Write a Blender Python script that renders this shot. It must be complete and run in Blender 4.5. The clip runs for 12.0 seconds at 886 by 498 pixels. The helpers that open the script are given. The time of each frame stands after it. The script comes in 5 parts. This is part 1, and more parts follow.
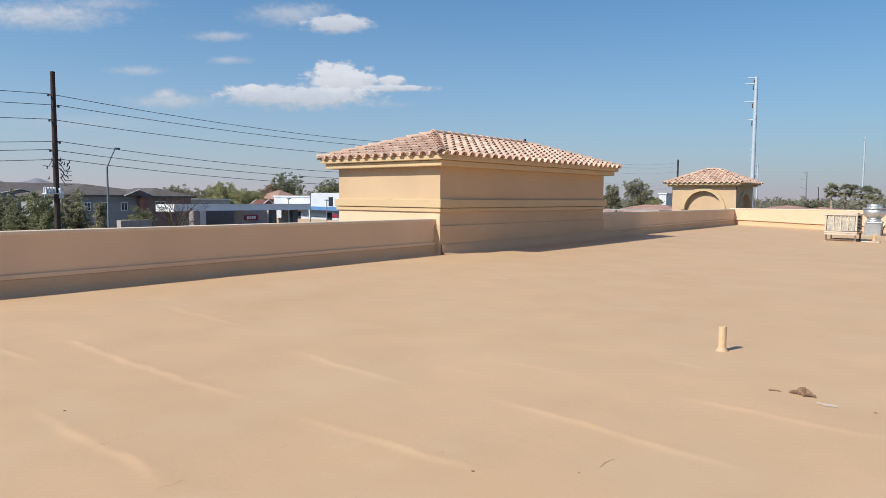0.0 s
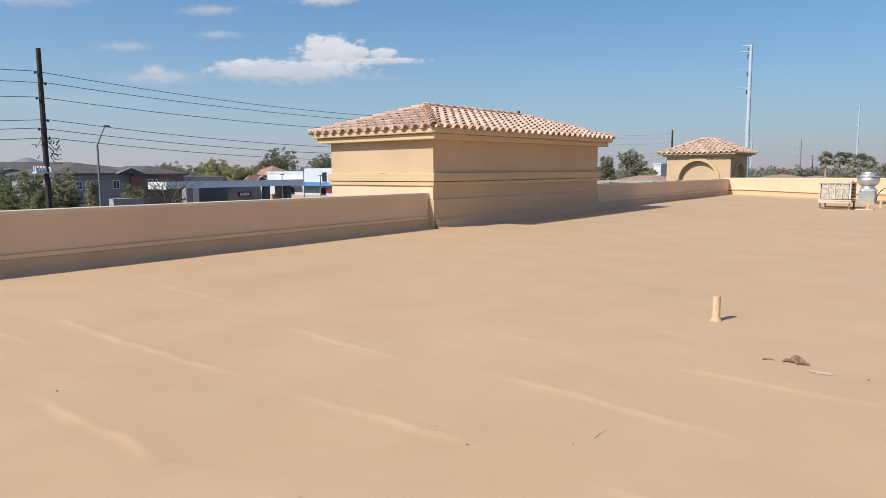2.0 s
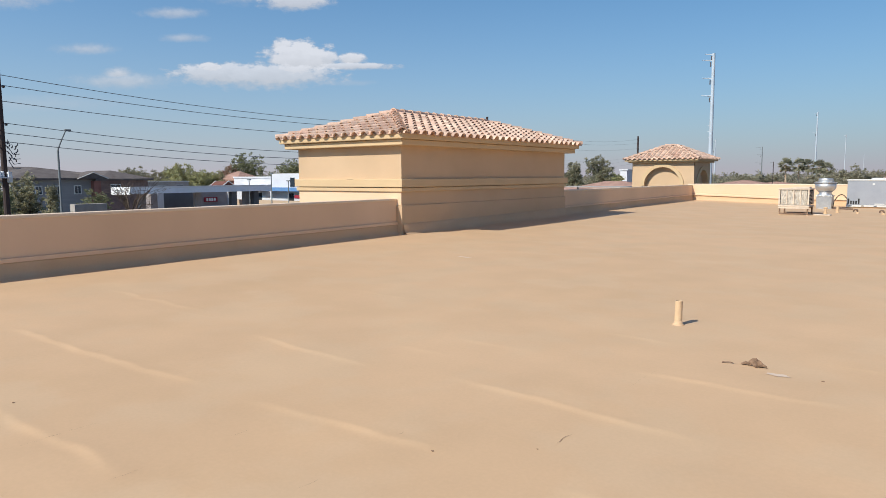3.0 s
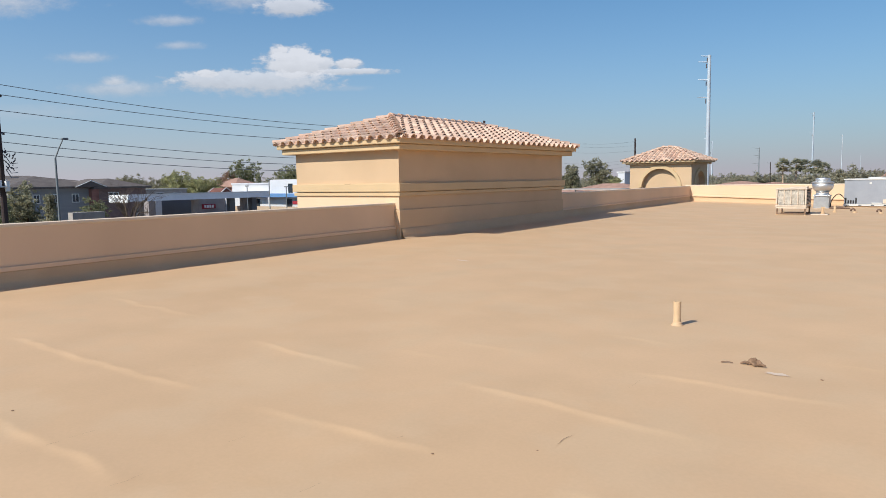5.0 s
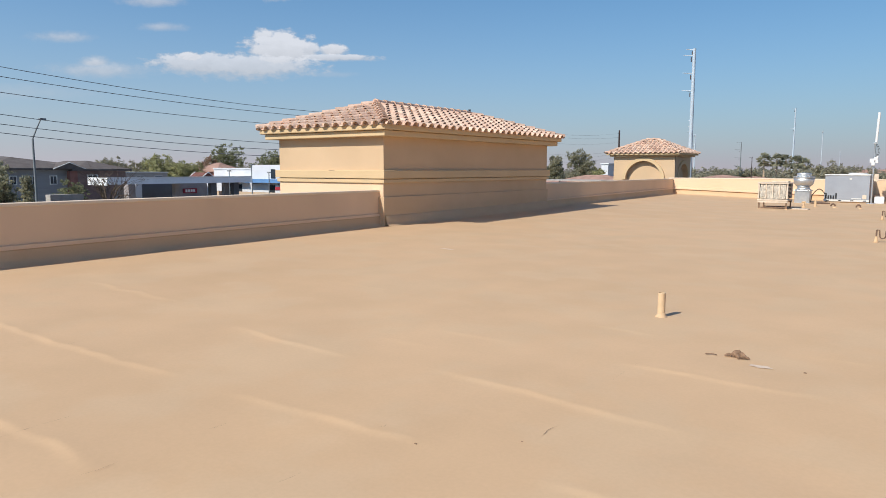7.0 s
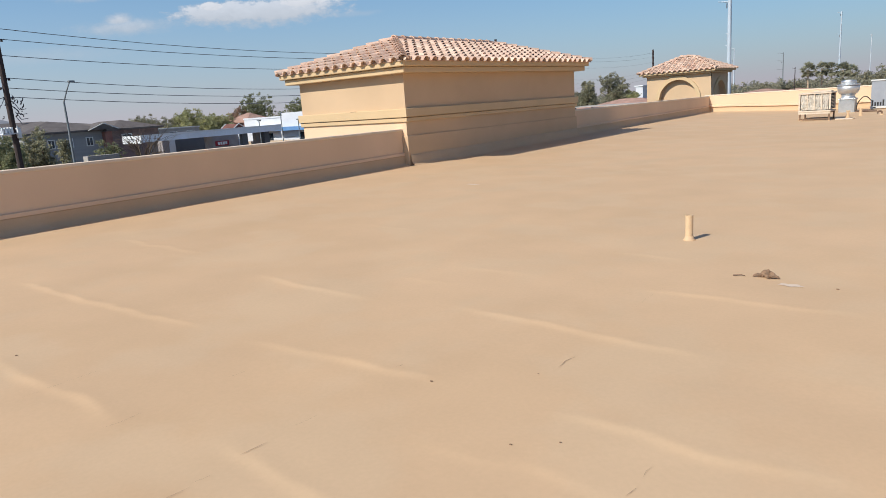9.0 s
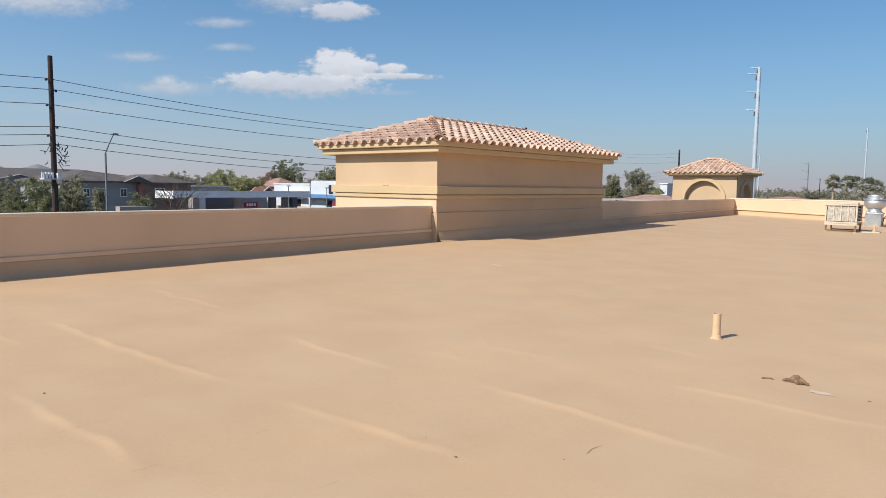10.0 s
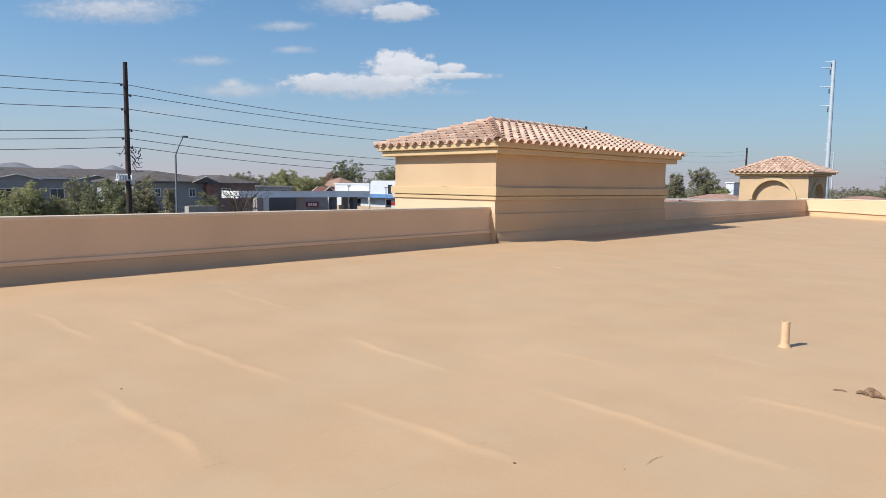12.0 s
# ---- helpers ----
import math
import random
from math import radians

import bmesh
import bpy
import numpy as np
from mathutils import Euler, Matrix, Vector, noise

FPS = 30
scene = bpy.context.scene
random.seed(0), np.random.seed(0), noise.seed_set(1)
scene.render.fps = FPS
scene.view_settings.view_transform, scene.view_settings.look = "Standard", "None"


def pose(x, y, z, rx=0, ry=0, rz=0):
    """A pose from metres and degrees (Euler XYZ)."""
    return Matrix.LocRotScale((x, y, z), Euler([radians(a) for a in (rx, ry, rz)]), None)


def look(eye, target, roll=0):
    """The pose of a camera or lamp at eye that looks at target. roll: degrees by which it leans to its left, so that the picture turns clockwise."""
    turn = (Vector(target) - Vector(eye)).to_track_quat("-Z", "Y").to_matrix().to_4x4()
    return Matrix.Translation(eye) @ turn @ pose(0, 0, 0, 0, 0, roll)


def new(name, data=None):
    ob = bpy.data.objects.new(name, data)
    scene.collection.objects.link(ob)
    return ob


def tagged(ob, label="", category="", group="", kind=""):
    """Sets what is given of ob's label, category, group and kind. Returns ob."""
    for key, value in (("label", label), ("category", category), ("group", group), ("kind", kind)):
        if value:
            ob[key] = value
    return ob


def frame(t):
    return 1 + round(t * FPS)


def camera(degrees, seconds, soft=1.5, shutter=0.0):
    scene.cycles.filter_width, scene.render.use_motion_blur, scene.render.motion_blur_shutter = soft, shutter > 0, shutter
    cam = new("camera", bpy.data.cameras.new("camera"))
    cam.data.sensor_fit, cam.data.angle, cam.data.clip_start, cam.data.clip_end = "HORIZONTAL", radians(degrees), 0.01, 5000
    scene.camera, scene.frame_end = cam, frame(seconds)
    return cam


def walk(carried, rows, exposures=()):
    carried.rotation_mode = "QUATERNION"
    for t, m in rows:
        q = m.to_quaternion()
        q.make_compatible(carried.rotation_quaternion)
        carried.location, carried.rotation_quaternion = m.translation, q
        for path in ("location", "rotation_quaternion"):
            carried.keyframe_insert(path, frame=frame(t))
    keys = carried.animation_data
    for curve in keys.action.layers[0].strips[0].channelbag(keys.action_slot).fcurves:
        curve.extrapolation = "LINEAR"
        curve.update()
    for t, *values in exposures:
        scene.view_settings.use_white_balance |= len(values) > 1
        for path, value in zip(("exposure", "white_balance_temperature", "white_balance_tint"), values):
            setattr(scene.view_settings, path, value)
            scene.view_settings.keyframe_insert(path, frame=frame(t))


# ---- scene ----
cam = camera(65.9, 12.0, soft=0.55)
PATH = [
    (0, (-0.287, -0.095, 1.604), (-1.581, 1.422, 1.453), 0.4),
    (0.5, (-0.32, -0.108, 1.591), (-1.634, 1.387, 1.393), 1.1),
    (1, (-0.323, -0.13, 1.595), (-1.657, 1.349, 1.418), 1.0),
    (1.5, (-0.321, -0.105, 1.597), (-1.625, 1.398, 1.393), 0.6),
    (2, (-0.3, -0.045, 1.599), (-1.579, 1.476, 1.372), -0.4),
    (2.5, (-0.265, -0.049, 1.604), (-1.506, 1.507, 1.397), -0.4),
    (3, (-0.265, -0.046, 1.612), (-1.475, 1.532, 1.4), -0.3),
    (3.5, (-0.26, -0.046, 1.608), (-1.47, 1.534, 1.408), -1.0),
    (5.5, (-0.255, -0.048, 1.603), (-1.46, 1.535, 1.402), -0.9),
    (6, (-0.253, -0.035, 1.602), (-1.434, 1.563, 1.372), -1.0),
    (6.5, (-0.267, -0.034, 1.603), (-1.454, 1.559, 1.375), -0.2),
    (6.7, (-0.319, -0.001, 1.583), (-1.496, 1.6, 1.357), -0.2),
    (8.3, (-0.299, 0.006, 1.606), (-1.423, 1.639, 1.346), 1.2),
    (8.5, (-0.253, 0.069, 1.571), (-1.426, 1.666, 1.304), 1.0),
    (9, (-0.232, 0.179, 1.56), (-1.471, 1.694, 1.15), -4.0),
    (9.5, (-0.277, 0.124, 1.587), (-1.523, 1.664, 1.312), -3.7),
    (10, (-0.279, 0.039, 1.552), (-1.572, 1.553, 1.369), 0.8),
    (10.5, (-0.271, 0.024, 1.574), (-1.625, 1.481, 1.362), 1.4),
    (11, (-0.271, 0.015, 1.585), (-1.691, 1.402, 1.343), 0.8),
    (11.5, (-0.261, 0.006, 1.582), (-1.721, 1.359, 1.391), 1.4),
    (12, (-0.267, 0.008, 1.596), (-1.684, 1.407, 1.409), 0.7),
]
walk(cam, [(t, look(eye, target, roll)) for t, eye, target, roll in PATH], exposures=[(0.0, 0.0), (11.0, 0.0), (11.5, 0.06), (12.0, 0.05)])

# ---- light ----
SUN_RUN = (0.31, 1.18)          # metres of shadow along x and y for a metre of height
SUN_DIR = Vector((-SUN_RUN[0], -SUN_RUN[1], 1.0)).normalized()
sun_data = bpy.data.lights.new("sun", "SUN")
sun_data.energy, sun_data.angle, sun_data.color = 4.66, radians(0.53), (1.0, 0.952, 0.84)
sun = new("sun", sun_data)
sun.matrix_world = look(SUN_DIR * 50, (0, 0, 0))
scene.view_settings.exposure = 0.0

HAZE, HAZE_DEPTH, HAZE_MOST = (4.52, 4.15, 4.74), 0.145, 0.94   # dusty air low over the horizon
CLOUDS = [  # across, up, half width, half height, density; seen along the heading below
    (-0.168, 0.162, 0.046, 0.026, 1.00), (-0.190, 0.181, 0.015, 0.012, 1.00), (-0.165, 0.178, 0.020, 0.010, 1.00), (-0.135, 0.165, 0.025, 0.013, 0.95),
    (-0.094, 0.166, 0.021, 0.010, 1.00), (-0.087, 0.156, 0.057, 0.005, 0.90), (-0.292, 0.154, 0.020, 0.007, 1.00), (-0.268, 0.145, 0.074, 0.014, 0.85),
    (-0.205, 0.143, 0.080, 0.017, 0.85), (-0.423, 0.146, 0.021, 0.009, 0.80), (-0.416, 0.136, 0.074, 0.011, 0.62), (-0.329, 0.195, 0.034, 0.006, 0.55),
    (-0.465, 0.180, 0.040, 0.008, 0.58), (-0.340, 0.229, 0.046, 0.007, 0.58), (-0.611, 0.258, 0.130, 0.021, 0.78), (-0.173, 0.246, 0.045, 0.012, 0.88),
    (-0.238, 0.261, 0.069, 0.017, 0.62), (-0.095, 0.133, 0.037, 0.004, 0.22), (-0.512, 0.274, 0.074, 0.010, 0.50), (-0.55, 0.105, 0.14, 0.012, 0.22),
]


def build_world():
    world = bpy.data.worlds.new("sky")
    scene.world = world
    world.use_nodes = True
    nt = world.node_tree
    nt.nodes.clear()
    N, K = nt.nodes.new, nt.links.new

    def math_node(op, a, b=None, clamp=False):
        n = N("ShaderNodeMath")
        n.operation, n.use_clamp = op, clamp
        for i, v in enumerate((a, b)):
            if v is None:
                continue
            if isinstance(v, (int, float)):
                n.inputs[i].default_value = v
            else:
                K(v, n.inputs[i])
        return n.outputs[0]

    def dot(vec, const):
        n = N("ShaderNodeVectorMath")
        n.operation = "DOT_PRODUCT"
        K(vec, n.inputs[0])
        n.inputs[1].default_value = const
        return n.outputs["Value"]

    sky = N("ShaderNodeTexSky")
    sky.sky_type, sky.sun_disc = "NISHITA", False
    sky.sun_elevation = math.asin(SUN_DIR.z)
    sky.sun_rotation = math.atan2(SUN_DIR.x, SUN_DIR.y)
    sky.altitude, sky.air_density, sky.dust_density, sky.ozone_density = 350, 1.0, 0.7, 1.0
    view = N("ShaderNodeTexCoord").outputs["Generated"]
    ahead = math_node("MAXIMUM", dot(view, (-0.636, 0.772, 0)), 0.05)
    u = math_node("DIVIDE", dot(view, (0.772, 0.636, 0)), ahead)
    v = math_node("DIVIDE", dot(view, (0, 0, 1)), ahead)
    flat = N("ShaderNodeCombineXYZ")
    K(u, flat.inputs[0]), K(v, flat.inputs[1])
    wide = N("ShaderNodeMapping")
    wide.inputs["Scale"].default_value = (1.0, 1.7, 1.0)
    K(flat.outputs[0], wide.inputs[0])
    puff = N("ShaderNodeTexNoise")
    puff.inputs["Scale"].default_value, puff.inputs["Detail"].default_value, puff.inputs["Roughness"].default_value = 55, 8, 0.62
    K(wide.outputs[0], puff.inputs["Vector"])
    soft = N("ShaderNodeTexNoise")
    soft.inputs["Scale"].default_value, soft.inputs["Detail"].default_value = 16, 4
    K(wide.outputs[0], soft.inputs["Vector"])
    ragged = math_node("MULTIPLY", math_node("SUBTRACT", puff.outputs["Fac"], 0.5), 1.6)
    ragged = math_node("ADD", ragged, math_node("MULTIPLY", math_node("SUBTRACT", soft.outputs["Fac"], 0.5), 1.0))

    def ranged(value, a, b, lo, hi, smooth=False):
        n = N("ShaderNodeMapRange")
        n.interpolation_type = "SMOOTHSTEP" if smooth else "LINEAR"
        for slot, x in (("From Min", a), ("From Max", b), ("To Min", lo), ("To Max", hi)):
            n.inputs[slot].default_value = x
        K(value, n.inputs["Value"])
        return n.outputs[0]

    cover, sunny = None, None
    for cu, cv, ru, rv, dens in CLOUDS:
        off = N("ShaderNodeVectorMath")
        off.operation = "SUBTRACT"
        K(flat.outputs[0], off.inputs[0])
        off.inputs[1].default_value = (cu, cv, 0)
        div = N("ShaderNodeVectorMath")
        div.operation = "DIVIDE"
        K(off.outputs[0], div.inputs[0])
        div.inputs[1].default_value = (ru, rv, 1)
        ln = N("ShaderNodeVectorMath")
        ln.operation = "LENGTH"
        K(div.outputs[0], ln.inputs[0])
        up = N("ShaderNodeSeparateXYZ")
        K(div.outputs[0], up.inputs[0])
        shape = math_node("ADD", math_node("SUBTRACT", 1.34, ln.outputs["Value"]), math_node("MULTIPLY", ragged, 1.0 if dens > 0.8 else 0.75))
        # billowing heads are crisp, flat undersides fade out
        fade = ranged(up.outputs["Y"], -0.8, 0.5, 1.0, 0.5) if dens > 0.8 else 1.3
        near = math_node("MULTIPLY", ranged(math_node("DIVIDE", shape, fade), 0.0, 1.0, 0.0, 1.0, True), dens)
        lit = math_node("MULTIPLY", near, ranged(up.outputs["Y"], -1.0, 0.7, 0.0, 1.0))
        cover = near if cover is None else math_node("MAXIMUM", cover, near)
        sunny = lit if sunny is None else math_node("MAXIMUM", sunny, lit)
    ahead_only = math_node("GREATER_THAN", dot(view, (-0.636, 0.772, 0)), 0.1)
    amount = math_node("MULTIPLY", math_node("MULTIPLY", cover, 0.86), ahead_only)
    head = math_node("ADD", sunny, math_node("MULTIPLY", math_node("SUBTRACT", puff.outputs["Fac"], 0.5), 0.7))
    body_of_cloud = ranged(head, 0.1, 0.95, 5.1, 6.9)
    white = N("ShaderNodeCombineXYZ")
    K(math_node("MULTIPLY", body_of_cloud, 0.985), white.inputs[0]), K(body_of_cloud, white.inputs[1])
    K(math_node("MULTIPLY", body_of_cloud, 1.06), white.inputs[2])
    tint = N("ShaderNodeMix")
    tint.data_type = "RGBA"
    K(amount, tint.inputs["Factor"])
    rise = math_node("MAXIMUM", dot(view, (0, 0, 1)), 0.0)
    # low sky filtered by the air, unseen high sky brightened to fill shaded walls
    high = N("ShaderNodeMapRange")
    high.interpolation_type = "SMOOTHSTEP"
    high.inputs["From Min"].default_value, high.inputs["From Max"].default_value = 0.28, 0.75
    K(rise, high.inputs["Value"])
    gain = N("ShaderNodeMix")
    gain.data_type = "RGBA"
    gain.inputs["A"].default_value, gain.inputs["B"].default_value = (0.365, 0.868, 1.135, 1), (1.2, 1.14, 1.28, 1)
    K(high.outputs[0], gain.inputs["Factor"])
    clear = N("ShaderNodeVectorMath")
    clear.operation = "MULTIPLY"
    K(gain.outputs["Result"], clear.inputs[1])
    K(sky.outputs[0], clear.inputs[0])
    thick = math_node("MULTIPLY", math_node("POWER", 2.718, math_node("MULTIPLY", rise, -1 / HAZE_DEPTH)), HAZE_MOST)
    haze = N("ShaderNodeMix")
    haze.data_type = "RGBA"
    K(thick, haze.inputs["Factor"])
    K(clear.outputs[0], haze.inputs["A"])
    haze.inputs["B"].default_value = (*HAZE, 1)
    # the sky pales slowly towards the sun's side
    pale = N("ShaderNodeVectorMath")
    pale.operation = "SCALE"
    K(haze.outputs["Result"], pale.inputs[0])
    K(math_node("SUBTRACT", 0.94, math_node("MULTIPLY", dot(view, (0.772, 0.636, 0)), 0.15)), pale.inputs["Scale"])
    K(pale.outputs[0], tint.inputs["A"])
    K(white.outputs[0], tint.inputs["B"])
    bg = N("ShaderNodeBackground")
    bg.inputs["Strength"].default_value = 0.115
    K(tint.outputs["Result"], bg.inputs["Color"])
    K(bg.outputs[0], N("ShaderNodeOutputWorld").inputs["Surface"])


build_world()


# ---- materials ----
def material(name, base, rough=0.8, metal=0.0, var=0.12, scale=3.0, fine=60.0, bump=0.15, bump_dist=0.004, spec=0.3, stretch=(1, 1, 1), rand=0.0,
             tint=None, tint_scale=0.6, tint_amount=0.0, local=False, patches=None):
    """A surface with colour variation at two scales, fine relief and, for pieces, a shade of their own."""
    m = bpy.data.materials.new(name)
    m.use_nodes = True
    nt = m.node_tree
    N, K = nt.nodes.new, nt.links.new
    b = nt.nodes["Principled BSDF"]
    b.inputs["Roughness"].default_value, b.inputs["Metallic"].default_value = rough, metal
    b.inputs["Specular IOR Level"].default_value = spec
    tc = N("ShaderNodeTexCoord")
    geo = N("ShaderNodeNewGeometry")
    mp = N("ShaderNodeMapping")
    mp.inputs["Scale"].default_value = stretch
    K(tc.outputs["Object"] if local else geo.outputs["Position"], mp.inputs[0])

    def noise_node(s, detail):
        n = N("ShaderNodeTexNoise")
        n.inputs["Scale"].default_value, n.inputs["Detail"].default_value = s, detail
        K(mp.outputs[0], n.inputs["Vector"])
        return n.outputs["Fac"]

    def ranged(v, lo, hi):
        n = N("ShaderNodeMapRange")
        n.inputs["From Min"].default_value, n.inputs["From Max"].default_value = 0.3, 0.7
        n.inputs["To Min"].default_value, n.inputs["To Max"].default_value = lo, hi
        K(v, n.inputs["Value"])
        return n.outputs[0]

    def times(a, c):
        n = N("ShaderNodeMath")
        n.operation = "MULTIPLY"
        K(a, n.inputs[0]), K(c, n.inputs[1])
        return n.outputs[0]

    coarse, grain = noise_node(scale, 4), noise_node(fine, 3)
    shade = times(ranged(coarse, 1 - var, 1 + var), ranged(grain, 1 - var * 0.5, 1 + var * 0.5))
    if rand:
        info = N("ShaderNodeObjectInfo")
        r = N("ShaderNodeMapRange")
        r.inputs["To Min"].default_value, r.inputs["To Max"].default_value = 1 - rand, 1 + rand
        K(info.outputs["Random"], r.inputs["Value"])
        shade = times(shade, r.outputs[0])
    colour = N("ShaderNodeRGB")
    colour.outputs[0].default_value = (*base, 1)
    source = colour.outputs[0]
    if tint:
        mix = N("ShaderNodeMix")
        mix.data_type = "RGBA"
        K(source, mix.inputs["A"])
        mix.inputs["B"].default_value = (*tint, 1)
        K(ranged(noise_node(tint_scale, 5), 0.0, tint_amount), mix.inputs["Factor"])
        source = mix.outputs["Result"]
    if patches:      # worn or recoated areas: colour, size, strength
        mix = N("ShaderNodeMix")
        mix.data_type = "RGBA"
        K(source, mix.inputs["A"])
        mix.inputs["B"].default_value = (*patches[0], 1)
        edge = N("ShaderNodeMapRange")
        edge.interpolation_type = "SMOOTHSTEP"
        edge.inputs["From Min"].default_value, edge.inputs["From Max"].default_value, edge.inputs["To Max"].default_value = 0.47, 0.60, patches[2]
        K(noise_node(patches[1], 6), edge.inputs["Value"])
        K(edge.outputs[0], mix.inputs["Factor"])
        source = mix.outputs["Result"]
    mul = N("ShaderNodeVectorMath")
    mul.operation = "SCALE"
    K(source, mul.inputs[0]), K(shade, mul.inputs["Scale"])
    K(mul.outputs[0], b.inputs["Base Color"])
    if bump:
        bp = N("ShaderNodeBump")
        bp.inputs["Strength"].default_value, bp.inputs["Distance"].default_value = bump, bump_dist
        K(grain, bp.inputs["Height"])
        K(bp.outputs[0], b.inputs["Normal"])
    return m


COAT = material("roof_coating", (0.622, 0.420, 0.252), 0.75, var=0.04, scale=1.3, fine=40, bump=0.08, tint=(0.565, 0.377, 0.218), tint_scale=0.3, tint_amount=0.8, patches=((0.598, 0.418, 0.256), 0.95, 0.75))
STUCCO = material("tan_stucco", (0.60, 0.428, 0.272), 0.9, var=0.05, scale=0.9, fine=120, bump=0.35, tint=(0.53, 0.37, 0.23), tint_scale=0.5, tint_amount=0.5)
PARAPET = material("parapet_stucco", (0.80, 0.573, 0.388), 0.9, var=0.05, scale=0.7, fine=120, bump=0.35, tint=(0.67, 0.475, 0.305), tint_scale=0.4, tint_amount=0.6, stretch=(1, 1, 0.5))
CAP = material("cap_coating", (0.76, 0.61, 0.46), 0.8, var=0.06, scale=2, fine=50)
TRIM = material("cornice_paint", (0.605, 0.440, 0.258), 0.85, var=0.05, scale=1.2, fine=90, bump=0.2)
TILE = material("clay_tile", (0.56, 0.36, 0.27), 0.85, var=0.14, scale=5, fine=40, bump=0.3, rand=0.16, tint=(0.73, 0.555, 0.43), tint_scale=2.2, tint_amount=0.9)
RIDGE = material("ridge_tile_clay", (0.54, 0.345, 0.26), 0.85, var=0.16, scale=4, fine=40, bump=0.3, rand=0.14, tint=(0.71, 0.54, 0.42), tint_scale=1.2, tint_amount=0.8)
GALV = material("galvanised_steel", (0.55, 0.56, 0.57), 0.38, metal=0.85, var=0.1, scale=6, fine=30, bump=0.05)
SPUN = material("spun_aluminium", (0.60, 0.61, 0.62), 0.5, metal=0.9, var=0.08, scale=4, fine=30, bump=0.04)
GREY = material("grey_enamel", (0.31, 0.33, 0.37), 0.5, var=0.07, scale=2, fine=40, bump=0.03)
PALE = material("pale_enamel", (0.62, 0.62, 0.6), 0.5, var=0.07, scale=2, fine=40, bump=0.03)
COOLER = material("sun_bleached_paint", (0.62, 0.51, 0.40), 0.7, var=0.12, scale=5, fine=40, bump=0.1)
PAD = material("cooler_pad", (0.54, 0.49, 0.42), 0.95, var=0.22, scale=9, fine=45, bump=0.8, bump_dist=0.02)
DARK = material("dark_interior", (0.03, 0.03, 0.03), 0.8, var=0.1)
RUST = material("brown_pipe_paint", (0.16, 0.10, 0.07), 0.6, var=0.2, scale=8)
STAND = material("rusty_stand", (0.22, 0.14, 0.09), 0.8, var=0.25, scale=12)
CONCRETE = material("block_wall", (0.40, 0.37, 0.34), 0.9, var=0.12, scale=2)
PVC = material("tan_pipe_paint", (0.62, 0.44, 0.27), 0.6, var=0.08, scale=9, fine=60, bump=0.1)
CRACK = material("open_joint", (0.36, 0.25, 0.165), 0.95, var=0.3, scale=8)
WHITE_SCUFF = material("bare_white_patch", (0.66, 0.52, 0.40), 0.8, var=0.1)
DEBRIS = material("dried_foam_scrap", (0.24, 0.15, 0.095), 0.95, var=0.35, scale=25, fine=90, bump=0.6, bump_dist=0.01)
WOOD = material("creosoted_wood", (0.06, 0.043, 0.04), 0.9, var=0.25, scale=4, fine=30, stretch=(6, 6, 0.5), bump=0.4, bump_dist=0.01)
WIRE = material("wire", (0.13, 0.145, 0.17), 0.6, var=0.1)
STEEL = material("pole_steel", (0.50, 0.56, 0.62), 0.55, metal=0.2, var=0.06, scale=0.5, fine=5)
FARSTEEL = material("pale_pole_steel", (0.50, 0.54, 0.58), 0.6, metal=0.1, var=0.05, scale=0.5, fine=5)
LAMPSTEEL = material("lamp_steel", (0.20, 0.22, 0.23), 0.6, metal=0.1, var=0.08, scale=0.6, fine=6)
PORCELAIN = material("insulator", (0.09, 0.07, 0.07), 0.3, var=0.1)
CABINET = material("white_cabinet", (0.70, 0.71, 0.72), 0.5, var=0.08)
BARK = material("bark", (0.13, 0.095, 0.07), 0.95, var=0.25, scale=3, fine=18, bump=0.5, bump_dist=0.02)
SHINGLE = material("grey_shingle", (0.135, 0.117, 0.11), 0.9, var=0.2, scale=1.2, fine=9, bump=0.3, bump_dist=0.01)
SIDING = material("blue_grey_siding", (0.30, 0.30, 0.305), 0.8, var=0.1, scale=0.6, fine=8, stretch=(0.3, 0.3, 6), bump=0.4, bump_dist=0.01)
BRICKY = material("dark_brick_wall", (0.22, 0.155, 0.145), 0.9, var=0.2, scale=1.5, fine=12)
BRICKRED = material("red_brick_pier", (0.28, 0.135, 0.11), 0.9, var=0.2, scale=1.5, fine=12)
DARKRED = material("dark_red_roof", (0.17, 0.075, 0.06), 0.9, var=0.2, scale=1.5, fine=12)
FRAMEW = material("white_window_frame", (0.72, 0.72, 0.70), 0.6, var=0.05)
TRIMW = material("white_fascia", (0.78, 0.79, 0.80), 0.6, var=0.06, scale=0.6, fine=6)
BLUEGREY = material("blue_grey_fascia", (0.80, 0.84, 0.90), 0.45, var=0.08, scale=0.4, fine=5)
BLUE = material("blue_awning", (0.12, 0.25, 0.48), 0.5, var=0.08, scale=0.6)
WHITEWALL = material("white_render", (0.62, 0.63, 0.66), 0.8, var=0.06, scale=0.4, fine=6)
SHOPWALL = material("dark_shop_wall", (0.32, 0.285, 0.28), 0.6, var=0.2, scale=0.6)
DARKCLAD = material("dark_cladding", (0.11, 0.115, 0.13), 0.5, var=0.15, scale=0.6)
REDSIGN = material("red_sign", (0.32, 0.03, 0.045), 0.5, var=0.05)
BARWHITE = material("white_lettering_bar", (0.8, 0.8, 0.8), 0.5, var=0.03)
REDROOF = material("red_tile_roof", (0.38, 0.235, 0.185), 0.9, var=0.2, scale=1.5, fine=9, bump=0.5, bump_dist=0.03)
